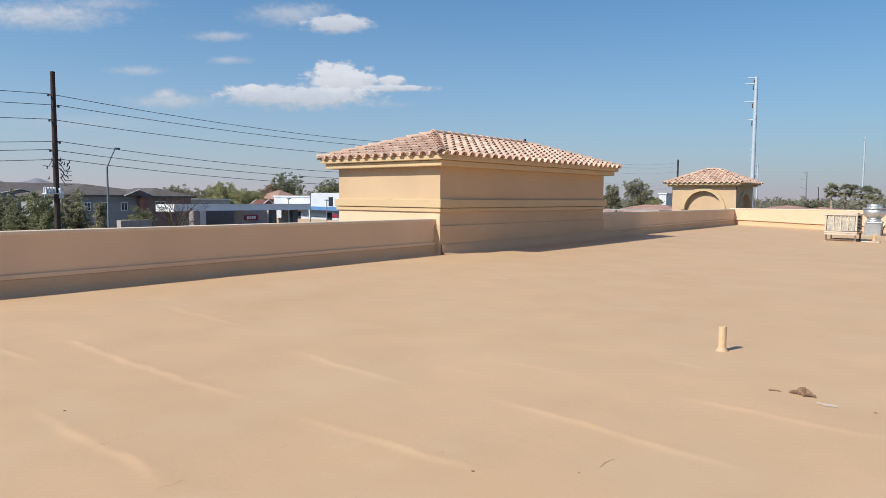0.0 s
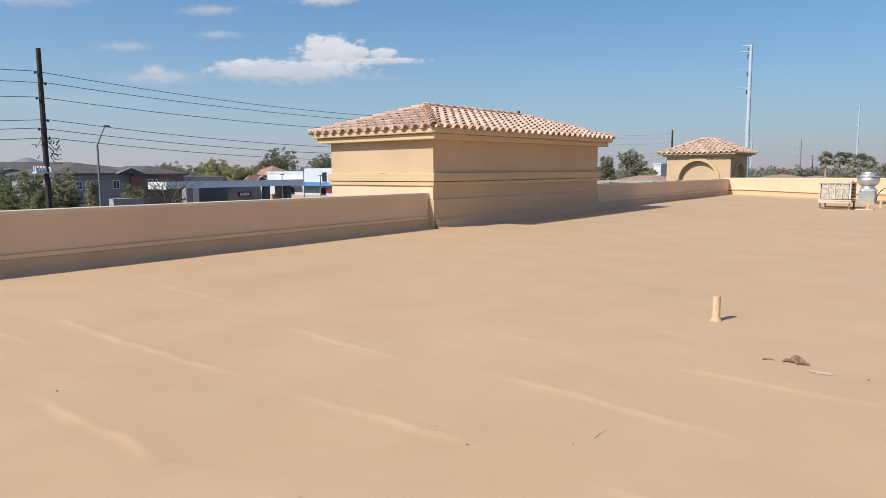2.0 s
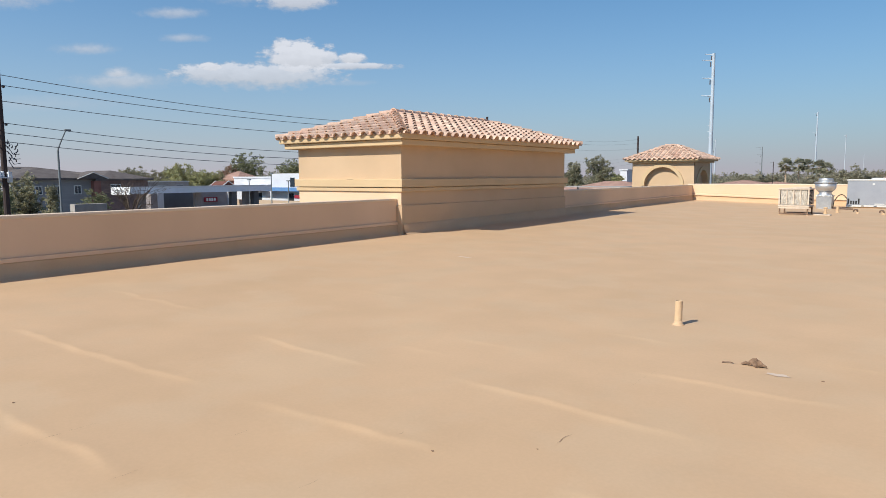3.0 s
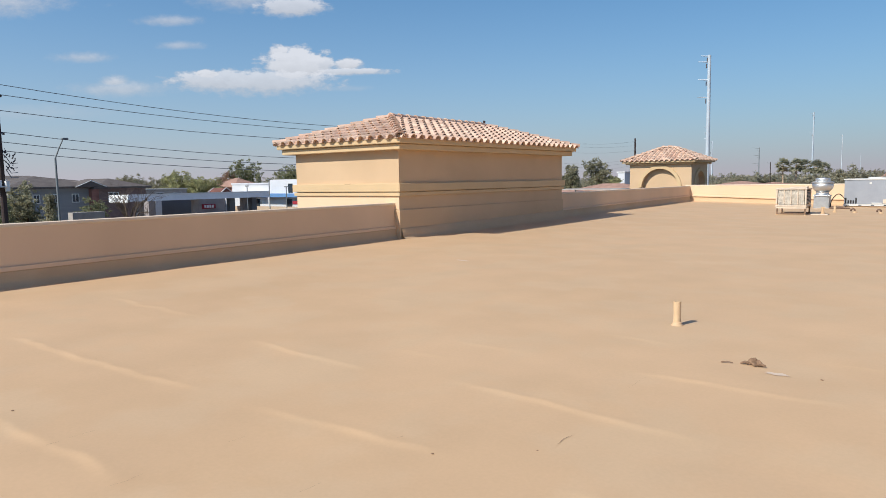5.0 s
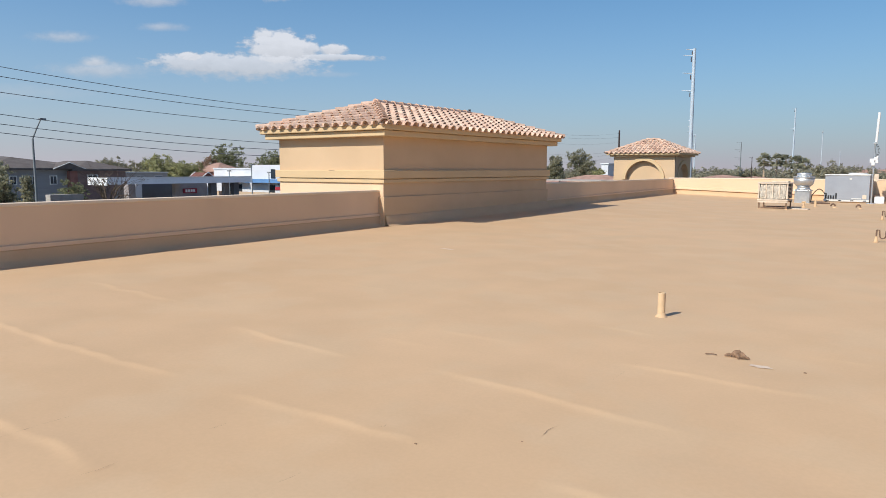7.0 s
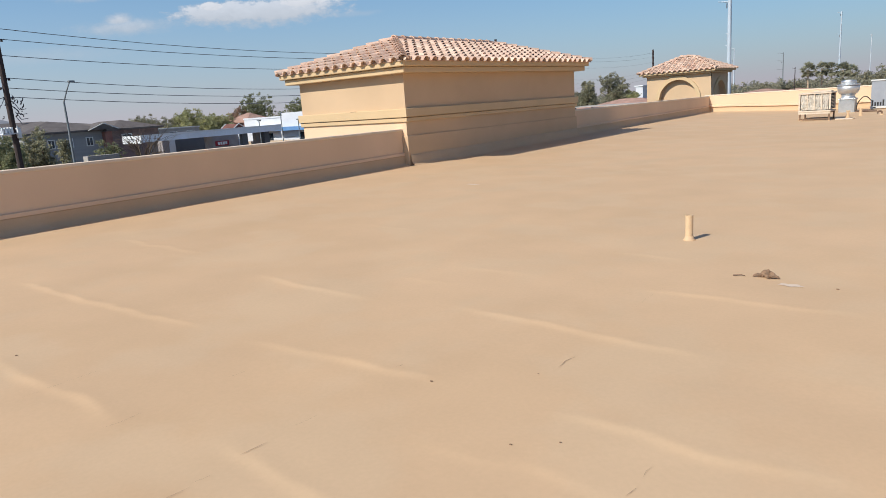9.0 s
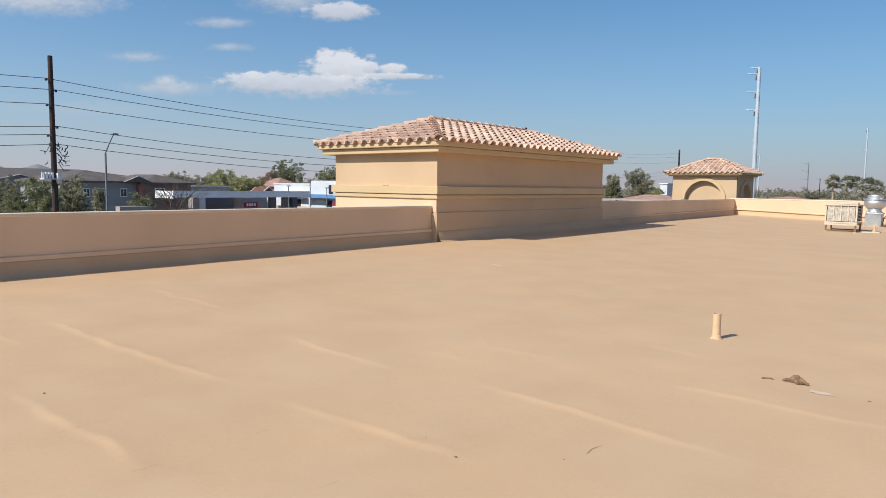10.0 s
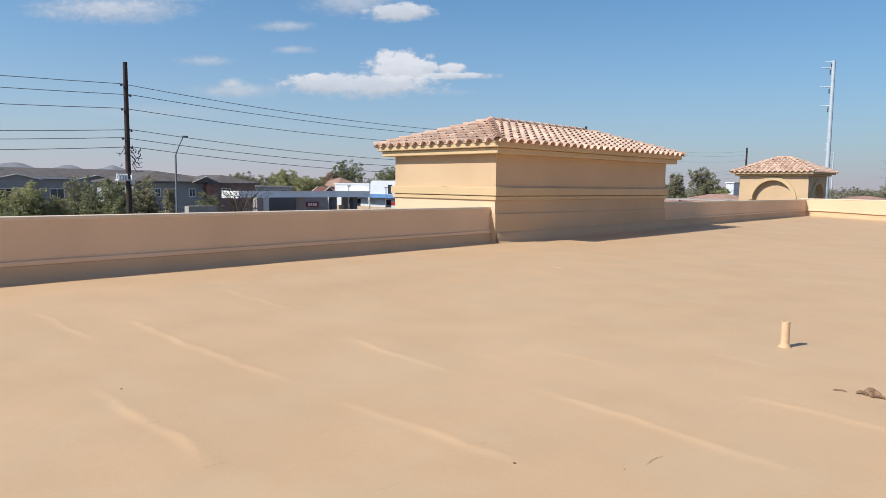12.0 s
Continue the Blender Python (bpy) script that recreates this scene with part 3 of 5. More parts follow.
def hip_roof(tower, x0, y0, x1, y1, eave, pitch, plain_sides=()):
    """A hipped roof of S-tiles. The deck is a part; every tile and hip cap is a piece on it. plain_sides: slopes turned away, joined."""
    origin = base_of(tower)
    w, l = x1 - x0, y1 - y0
    half = min(w, l) / 2
    top = eave + half * pitch
    if l >= w:
        ra, rb = Vector(((x0 + x1) / 2, y0 + half, top)), Vector(((x0 + x1) / 2, y1 - half, top))
    else:
        ra, rb = Vector((x0 + half, (y0 + y1) / 2, top)), Vector((x1 - half, (y0 + y1) / 2, top))
    c = [Vector(p) for p in ((x0, y0, eave), (x1, y0, eave), (x1, y1, eave), (x0, y1, eave))]
    bm = bmesh.new()
    vc = [bm.verts.new(p) for p in c]
    va, vb = bm.verts.new(ra), bm.verts.new(rb)
    if l >= w:
        for f in ((vc[0], vc[1], va), (vc[1], vc[2], vb, va), (vc[2], vc[3], vb), (vc[3], vc[0], va, vb)):
            bm.faces.new(f)
        hips = ((c[0], ra), (c[1], ra), (c[2], rb), (c[3], rb))
    else:
        for f in ((vc[0], vc[1], vb, va), (vc[1], vc[2], vb), (vc[2], vc[3], va, vb), (vc[3], vc[0], va)):
            bm.faces.new(f)
        hips = ((c[0], ra), (c[1], rb), (c[2], rb), (c[3], ra))
    bm.faces.new(vc[::-1])
    roof = part("roof", bm, TILE, tower, "hipped roof of weathered clay S-tiles")
    for a, b in zip(c, c[1:] + c[:1]):
        U = (b - a).normalized()
        inward = Vector((-U.y, U.x, 0))
        q = a + inward * 0.05 + U * 0.05
        r = b + inward * 0.02 - U * 0.05
        x_lo, x_hi, y_lo, y_hi = min(q.x, r.x), max(q.x, r.x), min(q.y, r.y), max(q.y, r.y)
        part("bird_stop", boxed(x_lo - 0.002, y_lo - 0.002, eave - 0.01, x_hi + 0.002, y_hi + 0.002, eave + 0.075), TILE, tower)
    slope = math.hypot(1, pitch)
    rest = bmesh.new()
    for side in range(4):
        a, b = c[side], c[(side + 1) % 4]
        U = (b - a).normalized()
        inward = Vector((-U.y, U.x, 0))
        V = (inward + Vector((0, 0, pitch))).normalized()
        Nn = U.cross(V)
        length, rise = (b - a).length, half * slope
        cols = max(1, round(length / TILE_W))
        stretch = length / (cols * TILE_W)
        rows = int(rise / TILE_STEP) + 1
        frame_m = Matrix((U, V, Nn)).transposed().to_4x4()
        for r in range(rows):
            v0 = r * TILE_STEP - 0.06
            for k in range(cols):
                u0 = k * TILE_W * stretch
                lo, hi = v0 / slope, (v0 + TILE_L) / slope
                if u0 + TILE_W * stretch < lo or u0 > length - lo or v0 > rise - 0.05:
                    continue
                whole = u0 > hi and u0 + TILE_W * stretch < length - hi and v0 + TILE_L < rise
                m = Matrix.Translation(a + U * u0 + V * v0 - origin) @ frame_m @ Matrix.Diagonal((stretch, 1, 1, 1))
                if whole and side not in plain_sides:
                    ob = new("roof_tile", TILE_MESH)
                    ob.parent, ob.matrix_basis = roof, m
                    continue
                t = tile_bm()
                for v in t.verts:
                    v.co = Vector((v.co.x * stretch + u0, v.co.y + v0, v.co.z))
                if not whole:
                    for co, no in (((0, 0, 0), (-slope, 1, 0)), ((length, 0, 0), (slope, 1, 0)), ((0, rise, 0), (0, 1, 0))):
                        bmesh.ops.bisect_plane(t, geom=t.verts[:] + t.edges[:] + t.faces[:], plane_co=co, plane_no=Vector(no).normalized(), clear_outer=True)
                if not t.faces:
                    t.free()
                    continue
                mm = Matrix.Translation(a - origin) @ frame_m
                t.transform(mm)
                me = bpy.data.meshes.new("roof_tile")
                t.to_mesh(me)
                t.free()
                me.materials.append(TILE)
                if side in plain_sides:
                    rest.from_mesh(me)
                    continue
                ob = new("roof_tile", me)
                ob.parent = roof
    if rest.verts:
        ob = new("roof_tiles", mesh_of("roof_tiles", rest, TILE))
        ob.parent = roof
        tagged(ob, kind="stuff")
    else:
        rest.free()
    for a, b in (*hips, (ra, rb), ):
        d = (b - a)
        n = max(1, int(d.length / 0.34))
        Y = d.normalized()
        X = Y.cross(Vector((0, 0, 1))).normalized()
        Z = X.cross(Y)
        fm = Matrix((X, Y, Z)).transposed().to_4x4()
        for i in range(n):
            p = a + Y * (d.length * i / n - 0.03) + Z * 0.04
            ob = new("ridge_tile", CAP_MESH)
            ob.parent, ob.matrix_basis = roof, Matrix.Translation(p - origin) @ fm
    return roof


def ring_box(bm, x0, y0, x1, y1, z0, z1, out, bevel=0.0):
    """A square band round a block, standing out by out."""
    return box(bm, x0 - out, y0 - out, z0, x1 + out, y1 + out, z1, bevel)


def near_tower():
    x0, y0, x1, y1 = TOWER
    t = thing("roof_tower", ((x0 + x1) / 2, (y0 + y1) / 2, GROUND_Z), "tan stucco roof tower with moulded bands and hipped clay tiles", "tower")
    part("wall", boxed(x0, y0, GROUND_Z, x1, y1, 2.40), STUCCO, t)
    part("plinth", ring_box(bmesh.new(), x0, y0, x1, y1, GROUND_Z, 0.94, 0.035, 0.01), STUCCO, t)
    part("pale_coat", boxed(x0 + 0.01, y0 - 0.012, 0.945, x1 - 0.001, y0 - 0.0005, 1.25), PARAPET, t, "pale coated strip below the bands")
    part("band", ring_box(bmesh.new(), x0, y0, x1, y1, 1.36, 1.55, 0.085, 0.012), TRIM, t, "smooth projecting stucco band")
    part("band", ring_box(bmesh.new(), x0, y0, x1, y1, 1.255, 1.345, 0.055, 0.012), TRIM, t, "smooth lower stucco band")
    part("cornice", ring_box(bmesh.new(), x0, y0, x1, y1, 2.32, 2.45, 0.25, 0.015), TRIM, t, "lower step of the painted cornice")
    part("cornice", ring_box(bmesh.new(), x0, y0, x1, y1, 2.455, 2.635, 0.345, 0.02), TRIM, t, "upper step of the painted cornice")
    part("mark", boxed(-12.35, y0 - 0.087, 1.545, -12.15, y0 - 0.0845, 1.555), CRACK, t, "thin dark scratch on the band")
    hip_roof(t, x0 - 0.37, y0 - 0.37, x1 + 0.37, y1 + 0.37, 2.575, 0.324, plain_sides=(3,))
    # coated flashing at the foot on the roof side
    bm = bmesh.new()
    rows = []
    for i in range(21):
        y = y0 + (y1 - y0) * i / 20
        f = roof_level(x1, y)
        rows.append([bm.verts.new((x1 + 0.035 + d, y, f + h)) for d, h in [(0.20, -0.01), (0.12, 0.012), (0.07, 0.05), (0.04, 0.1), (0.03, 0.23), (0.0, 0.245)]])
    for r, q in zip(rows, rows[1:]):
        for k in range(5):
            bm.faces.new((r[k], r[k + 1], q[k + 1], q[k]))
    part("base_flashing", bm, COAT, t, "coating turned up the tower foot", smooth=True)
    return t


near_tower()


def arched_panel(bm, width, z0, z1, mid, spring, radius, depth, place):
    """A wall panel with a blind arch sunk into it. place turns (across, out, up) into the world."""
    n = 20
    arc = [(mid + radius * math.cos(math.pi * k / n), spring + radius * math.sin(math.pi * k / n)) for k in range(n + 1)]
    outer = []
    for x, z in arc:
        s = (x - mid) / radius
        outer.append((width * (0.5 + 0.5 * s) if abs(s) < 0.999 else (width if s > 0 else 0.0), z1 if abs(s) < 0.999 else spring))
    V = lambda x, o, z: bm.verts.new(place(x, o, z))
    rim = [V(x, 0, z) for x, z in arc]
    out = [V(x, 0, z) for x, z in outer]
    deep = [V(x, -depth, z) for x, z in arc]
    for k in range(n):
        bm.faces.new((rim[k], out[k], out[k + 1], rim[k + 1]))
        bm.faces.new((deep[k], rim[k], rim[k + 1], deep[k + 1]))
    foot = [V(mid + radius, 0, z0), V(mid - radius, 0, z0), V(width, 0, z0), V(0, 0, z0), V(mid + radius, -depth, z0), V(mid - radius, -depth, z0)]
    bm.faces.new((foot[0], foot[2], out[0], rim[0])), bm.faces.new((foot[3], foot[1], rim[-1], out[-1]))
    bm.faces.new((foot[4], foot[0], rim[0], deep[0])), bm.faces.new((foot[1], foot[5], deep[-1], rim[-1]))
    bm.faces.new((foot[5], foot[4], *deep))


def arch_rim(bm, mid, spring, r0, r1, out, place):
    n = 24
    rows = []
    for k in range(n + 1):
        a = math.pi * k / n
        rows.append([bm.verts.new(place(mid + r * math.cos(a), o, spring + r * math.sin(a))) for r, o in ((r0, -0.02), (r0, out), (r1, out), (r1, -0.02))])
    for a, b in zip(rows, rows[1:]):
        for k in range(3):
            bm.faces.new((a[k], a[k + 1], b[k + 1], b[k]))
    bm.faces.new(rows[0]), bm.faces.new(rows[-1][::-1])


def far_tower():
    x0, y0, x1, y1 = -17.10, 41.5, -13.26, 44.6
    t = thing("roof_tower", ((x0 + x1) / 2, (y0 + y1) / 2, GROUND_Z), "square tan stucco tower with blind arches and clay roof tiles", "tower")
    bm = bmesh.new()
    front = lambda a, o, z: Vector((x0 + a, y0 - o, z))
    side = lambda a, o, z: Vector((x1 + o, y0 + a, z))
    arched_panel(bm, x1 - x0, GROUND_Z, 2.5, 1.92, 0.96, 1.13, 0.27, front)
    arched_panel(bm, y1 - y0, GROUND_Z, 2.5, 1.55, 0.96, 0.95, 0.27, side)
    vs = [bm.verts.new(p) for p in ((x1, y1, GROUND_Z), (x0, y1, GROUND_Z), (x0, y0, GROUND_Z), (x1, y1, 2.5), (x0, y1, 2.5), (x0, y0, 2.5))]
    bm.faces.new((vs[0], vs[1], vs[4], vs[3])), bm.faces.new((vs[1], vs[2], vs[5], vs[4]))
    part("wall", bm, STUCCO, t)
    for mid, r, place in ((1.92, 1.13, front), (1.55, 0.95, side)):
        rim = bmesh.new()
        arch_rim(rim, mid, 0.96, r, r + 0.2, 0.08, place)
        part("arch_rim", rim, TRIM, t, "raised stucco rim round the blind arch")
    part("cornice", ring_box(bmesh.new(), x0, y0, x1, y1, 2.36, 2.45, 0.2, 0.015), TRIM, t, "lower step of the painted cornice")
    part("cornice", ring_box(bmesh.new(), x0, y0, x1, y1, 2.455, 2.595, 0.37, 0.015), TRIM, t, "upper step of the painted cornice")
    hip_roof(t, x0 - 0.4, y0 - 0.4, x1 + 0.4, y1 + 0.4, 2.565, 0.44, plain_sides=(2, 3))


far_tower()


# ---- things on the roof ----
def vent_pipe(x, y, height, radius, label):
    z = surface(x, y)
    t = thing("vent_pipe", (x, y, z), label, "pipe", group="vent pipes")
    part("collar", lathe(bmesh.new(), x, y, [(radius * 1.9, z - 0.008), (radius * 1.5, z + 0.006), (radius * 1.2, z + 0.018), (radius * 1.06, z + 0.04)], 20), COAT, t, "coating run up the pipe foot", smooth=True)
    part("pipe", lathe(bmesh.new(), x, y, [(radius * 1.04, z), (radius, z + height * 0.5), (radius * 1.02, z + height - 0.006), (radius * 0.97, z + height), (radius * 0.8, z + height), (radius * 0.78, z + height - 0.05)], 20), PVC, t, smooth=False)
    part("bore", lathe(bmesh.new(), x, y, [(radius * 0.78, z + height - 0.05), (radius * 0.78, z + height - 0.03)], 16), DARK, t, "dark open bore")
    return t


vent_pipe(-2.56, 6.93, 0.25, 0.038, "short tan-painted vent pipe standing in the roof coating")
vent_pipe(-3.94, 27.96, 0.24, 0.045, "short tan-painted vent pipe near the rooftop machines")


def debris_pile(x, y):
    t = thing("foam_scraps", (x, y, surface(x, y)), "small heap of dried brown foam scraps on the coating", "debris")
    rnd = random.Random(5)
    for dx, dy, length, wide, lift, turn in [tuple(v * 0.62 for v in q[:5]) + q[5:] for q in [(-0.03, 0.03, 0.17, 0.09, 0.080, 0.5), (0.03, 0.03, 0.15, 0.07, 0.055, -0.4), (-0.12, -0.01, 0.11, 0.06, 0.028, 0.2), (0.09, -0.03, 0.10, 0.05, 0.028, 0.2),
                                             (0.0, -0.06, 0.07, 0.04, 0.03, 2.2), (0.06, 0.0, 0.08, 0.05, 0.04, 2.8), (-0.02, 0.0, 0.10, 0.07, 0.03, 0.0)]]:
        bm = bmesh.new()
        top, low = [], []
        n = 7
        for i in range(n):
            for j in range(3):
                a, c = (i / (n - 1) - 0.5) * length, (j - 1) * 0.5 * wide * (0.5 + 0.5 * rnd.random())
                px, py = x + dx + a * math.cos(turn) - c * math.sin(turn), y + dy + a * math.sin(turn) + c * math.cos(turn)
                h = surface(px, py) + lift * (1 - (2 * i / (n - 1) - 1) ** 2) * (1.0 if j == 1 else 0.45) * rnd.uniform(0.88, 1.12) + 0.004
                top.append(bm.verts.new((px, py, h + 0.010)))
                low.append(bm.verts.new((px, py, h)))
        for i in range(n - 1):
            for j in range(2):
                k = i * 3 + j
                bm.faces.new((top[k], top[k + 1], top[k + 4], top[k + 3]))
                bm.faces.new((low[k + 3], low[k + 4], low[k + 1], low[k]))
        for a, b in [(k, k + 3) for k in range(0, 3 * n - 3, 3)] + [(k + 3, k) for k in range(2, 3 * n - 3, 3)] + [(1, 0), (2, 1), (3 * n - 3, 3 * n - 2), (3 * n - 2, 3 * n - 1)]:
            bm.faces.new((top[a], top[b], low[b], low[a]))
        part("scrap", bm, DEBRIS, t)
    return t


debris_pile(-1.555, 5.82)
solid("twig", tubed([(-1.80, 5.75, surface(-1.80, 5.75) + 0.008), (-1.745, 5.78, surface(-1.745, 5.78) + 0.010), (-1.715, 5.775, surface(-1.715, 5.775) + 0.008)], 0.005, 6, 0.003), DEBRIS,
      "short dry twig lying on the roof coating", "twig", base=(-1.75, 5.77, surface(-1.75, 5.77)))


def evaporative_cooler():
    x0, y0, x1, y1 = -5.47, 25.85, -4.52, 26.75
    z = surface(-5.0, 26.3)
    lo, hi = z + 0.27, z + 0.90
    t = thing("evaporative_cooler", ((x0 + x1) / 2, (y0 + y1) / 2, z), "sun-bleached tan evaporative cooler on a low stand", "cooler")
    for x in (x0 + 0.02, x1 - 0.06):
        for y in (y0 + 0.02, y1 - 0.06):
            part("leg", boxed(x, y, surface(x, y) - 0.005, x + 0.045, y + 0.045, lo), STAND, t, "rusty brown leg")
            part("foot_pad", boxed(x - 0.03, y - 0.03, surface(x, y) - 0.01, x + 0.065, y + 0.065, surface(x, y) + 0.015), COAT, t)
    part("stand_rail", boxed(x0, y0, lo - 0.06, x1, y0 + 0.04, lo - 0.003), COOLER, t)
    for y in (y0 + 0.03, y1 - 0.05):
        part("low_rail", boxed(x0 + 0.066, y, z + 0.03, x1 - 0.062, y + 0.03, z + 0.06), STAND, t, "rusty brown bottom rail")
    part("stand_rail", boxed(x0, y1 - 0.04, lo - 0.06, x1, y1, lo - 0.003), COOLER, t)
    part("water_pan", boxed(x0 - 0.012, y0 - 0.012, lo, x1 + 0.012, y1 + 0.012, lo + 0.055, bevel=0.01), COOLER, t, "shallow tan water pan")
    part("cabinet", boxed(x0 + 0.04, y0 + 0.04, lo + 0.08, x1 - 0.04, y1 - 0.04, hi - 0.05), DARK, t, "dark inside of the cooler")
    for x in (x0, x1 - 0.05):
        for y in (y0, y1 - 0.05):
            part("corner_post", boxed(x, y, lo + 0.078, x + 0.05, y + 0.05, hi - 0.045), COOLER, t)
    part("lid", boxed(x0 - 0.02, y0 - 0.02, hi - 0.045, x1 + 0.02, y1 + 0.02, hi, bevel=0.012), COOLER, t, "flat tan lid")
    part("lid_box", boxed(x0 + 0.38, y0 + 0.3, hi + 0.001, x1 - 0.05, y1 - 0.2, hi + 0.05, bevel=0.01), COOLER, t)
    wide = (x1 - x0 - 0.1) / 4
    for k in range(4):
        a = x0 + 0.05 + k * wide
        bm = bmesh.new()
        cols = 10
        rnd = random.Random(k)
        rows = []
        for j in range(9):
            zz = lo + 0.072 + (hi - 0.13 - lo) * j / 8
            rows.append([bm.verts.new((a + 0.02 + (wide - 0.04) * i / cols, y0 + 0.025 + 0.03 * noise.noise((a * 5 + i * 0.8, j * 0.5, k)), zz)) for i in range(cols + 1)])
        for p, q in zip(rows, rows[1:]):
            for i in range(cols):
                bm.faces.new((p[i], p[i + 1], q[i + 1], q[i]))
        part("pad", bm, PAD, t, "wavy grey fibre pad")
        if k:
            part("mullion", boxed(a - 0.016, y0, lo + 0.078, a + 0.016, y0 + 0.03, hi - 0.047), COOLER, t)
    for j in range(9):
        zz = lo + 0.12 + j * 0.047
        part("louvre", boxed(x1 - 0.02, y0 + 0.055, zz, x1 + 0.0, y1 - 0.055, zz + 0.018), COOLER, t)
    return t


evaporative_cooler()


def exhaust_fan():
    x, y, g = -4.76, 30.75, 1.17
    z = surface(x, y)
    t = thing("exhaust_fan", (x, y, z), "spun aluminium upblast exhaust fan on a sheet-metal curb", "fan")
    turned = lambda rows, n=32: lathe(bmesh.new(), x, y, [(r * g, z + h * g) for r, h in rows], n)
    block = lambda a, b, lo, hi, r: boxed(x - a * g, y - b * g, z + lo * g, x + a * g, y + b * g, z + hi * g, bevel=r)
    part("curb", block(0.23, 0.23, -0.01, 0.40, 0.01), GALV, t)
    part("curb_cap", block(0.255, 0.255, 0.402, 0.44, 0.012), SPUN, t)
    part("neck", turned([(0.24, 0.442), (0.20, 0.49), (0.185, 0.53), (0.22, 0.56)]), SPUN, t, smooth=True)
    part("bowl", turned([(0.20, 0.562), (0.26, 0.60), (0.305, 0.66), (0.322, 0.75), (0.318, 0.85)]), SPUN, t, "round spun wind band", smooth=True)
    part("rim", turned([(0.325, 0.853), (0.345, 0.86), (0.345, 0.89), (0.30, 0.895)]), SPUN, t, "rolled rim of the wind band")
    part("motor_cover", turned([(0.225, 0.86), (0.225, 0.98), (0.21, 1.01), (0.0001, 1.035)]), SPUN, t, "domed motor cover")
    for k in range(4):
        a = math.pi / 4 + k * math.pi / 2
        part("strut", tubed([(x + 0.25 * math.cos(a), y + 0.25 * math.sin(a), z + 1.08), (x + 0.37 * math.cos(a), y + 0.37 * math.sin(a), z + 1.05)], 0.013, 6), GALV, t)
    for dx in (-0.22, 0.22):
        part("latch", boxed(x + dx - 0.02, y - 0.315, z + 0.45, x + dx + 0.02, y - 0.300, z + 0.56), GALV, t)
    return t


exhaust_fan()
solid("flexible_conduit", tubed([(-4.47, 30.70, surface(-4.45, 30.7) + 0.02), (-4.45, 30.72, surface(-4.45, 30.7) + 0.22)] + [(-4.44 + 0.30 * s, 30.75 + 1.22 * s, surface(-4.3, 31.5) + 0.30 + 0.22 * math.sin(math.pi * s) + 0.04 * s) for s in [k / 10 for k in range(11)]], 0.016, 8), DARK,
      "black flexible conduit arching from fan to air conditioner", "conduit", base=(-4.45, 30.7, 0.2))
solid("drain_pipe", tubed([(-4.44, 30.35, surface(-4.4, 30.4) + 0.03), (-3.75, 30.45, surface(-3.75, 30.45) + 0.03)], 0.028, 8), RUST, "short brown pipe lying on the roof beside the fan", "pipe", base=(-4.4, 30.4, surface(-4.4, 30.4)))


def package_unit(name, x0, y0, x1, y1, height, label, details=True):
    z = max(surface(x, y) for x in (x0, x1) for y in (y0, y1))
    t = thing(name, ((x0 + x1) / 2, (y0 + y1) / 2, z), label, "air conditioner", group="packaged air conditioners")
    f = z + 0.03
    part("curb", boxed(x0 + 0.06, y0 + 0.06, z - 0.14, x1 - 0.06, y1 - 0.06, f - 0.002), COAT, t)
    part("base_rail", boxed(x0, y0, f, x1, y1, f + 0.075), PALE, t)
    for k in range(4):
        a = x0 + (x1 - x0) * (0.06 + 0.27 * k)
        part("fork_slot", boxed(a, y0 - 0.003, f + 0.018, a + 0.1, y0 + 0.01, f + 0.055), DARK, t)
    part("body", boxed(x0 + 0.015, y0 + 0.015, f + 0.078, x1 - 0.015, y1 - 0.015, z + height - 0.055, bevel=0.008), GREY, t)
    part("top_panel", boxed(x0 - 0.015, y0 - 0.015, z + height - 0.053, x1 + 0.015, y1 + 0.015, z + height, bevel=0.012), PALE, t, "pale sheet-metal top")
    cx, cy = x0 + (x1 - x0) * 0.7, (y0 + y1) / 2
    part("fan_guard", lathe(bmesh.new(), cx, cy, [(0.34, z + height), (0.34, z + height + 0.05), (0.30, z + height + 0.06), (0.30, z + height + 0.01)], 24), PALE, t)
    part("fan_well", lathe(bmesh.new(), cx, cy, [(0.29, z + height + 0.002), (0.29, z + height + 0.03)], 24), DARK, t)
    w = x1 - x0
    for k in range(5):
        a = x0 + 0.05 + k * 0.09
        part("vent_slot", boxed(a, y0 + 0.008, f + 0.1, a + 0.055, y0 + 0.02, f + (0.33 if k in (0, 4) else 0.24)), DARK, t)
    part("label_plate", boxed(x1 - 0.62, y0 + 0.005, f + 0.1, x1 - 0.28, y0 + 0.014, f + 0.14), PALE, t, "pale plate with unreadable print")
    part("notice", boxed(x1 - 0.24, y0 + 0.005, f + 0.11, x1 - 0.10, y0 + 0.014, f + 0.27), COOLER, t, "tan notice")
    part("badge", boxed(x0 + w * 0.55, y0 + 0.004, z + height - 0.22, x0 + w * 0.6, y0 + 0.014, z + height - 0.15), PALE, t, "small white badge")
    return t


package_unit("packaged_air_conditioner", -4.18, 32.0, -2.58, 33.1, 1.13, "blue-grey packaged air conditioner with a pale top and louvre slots")
package_unit("packaged_air_conditioner", -0.76, 15.9, 0.75, 17.1, 1.05, "grey packaged air conditioner beside a condensate trap")
package_unit("packaged_air_conditioner", -1.05, 22.35, 0.45, 23.5, 1.05, "grey packaged air conditioner farther along the roof")


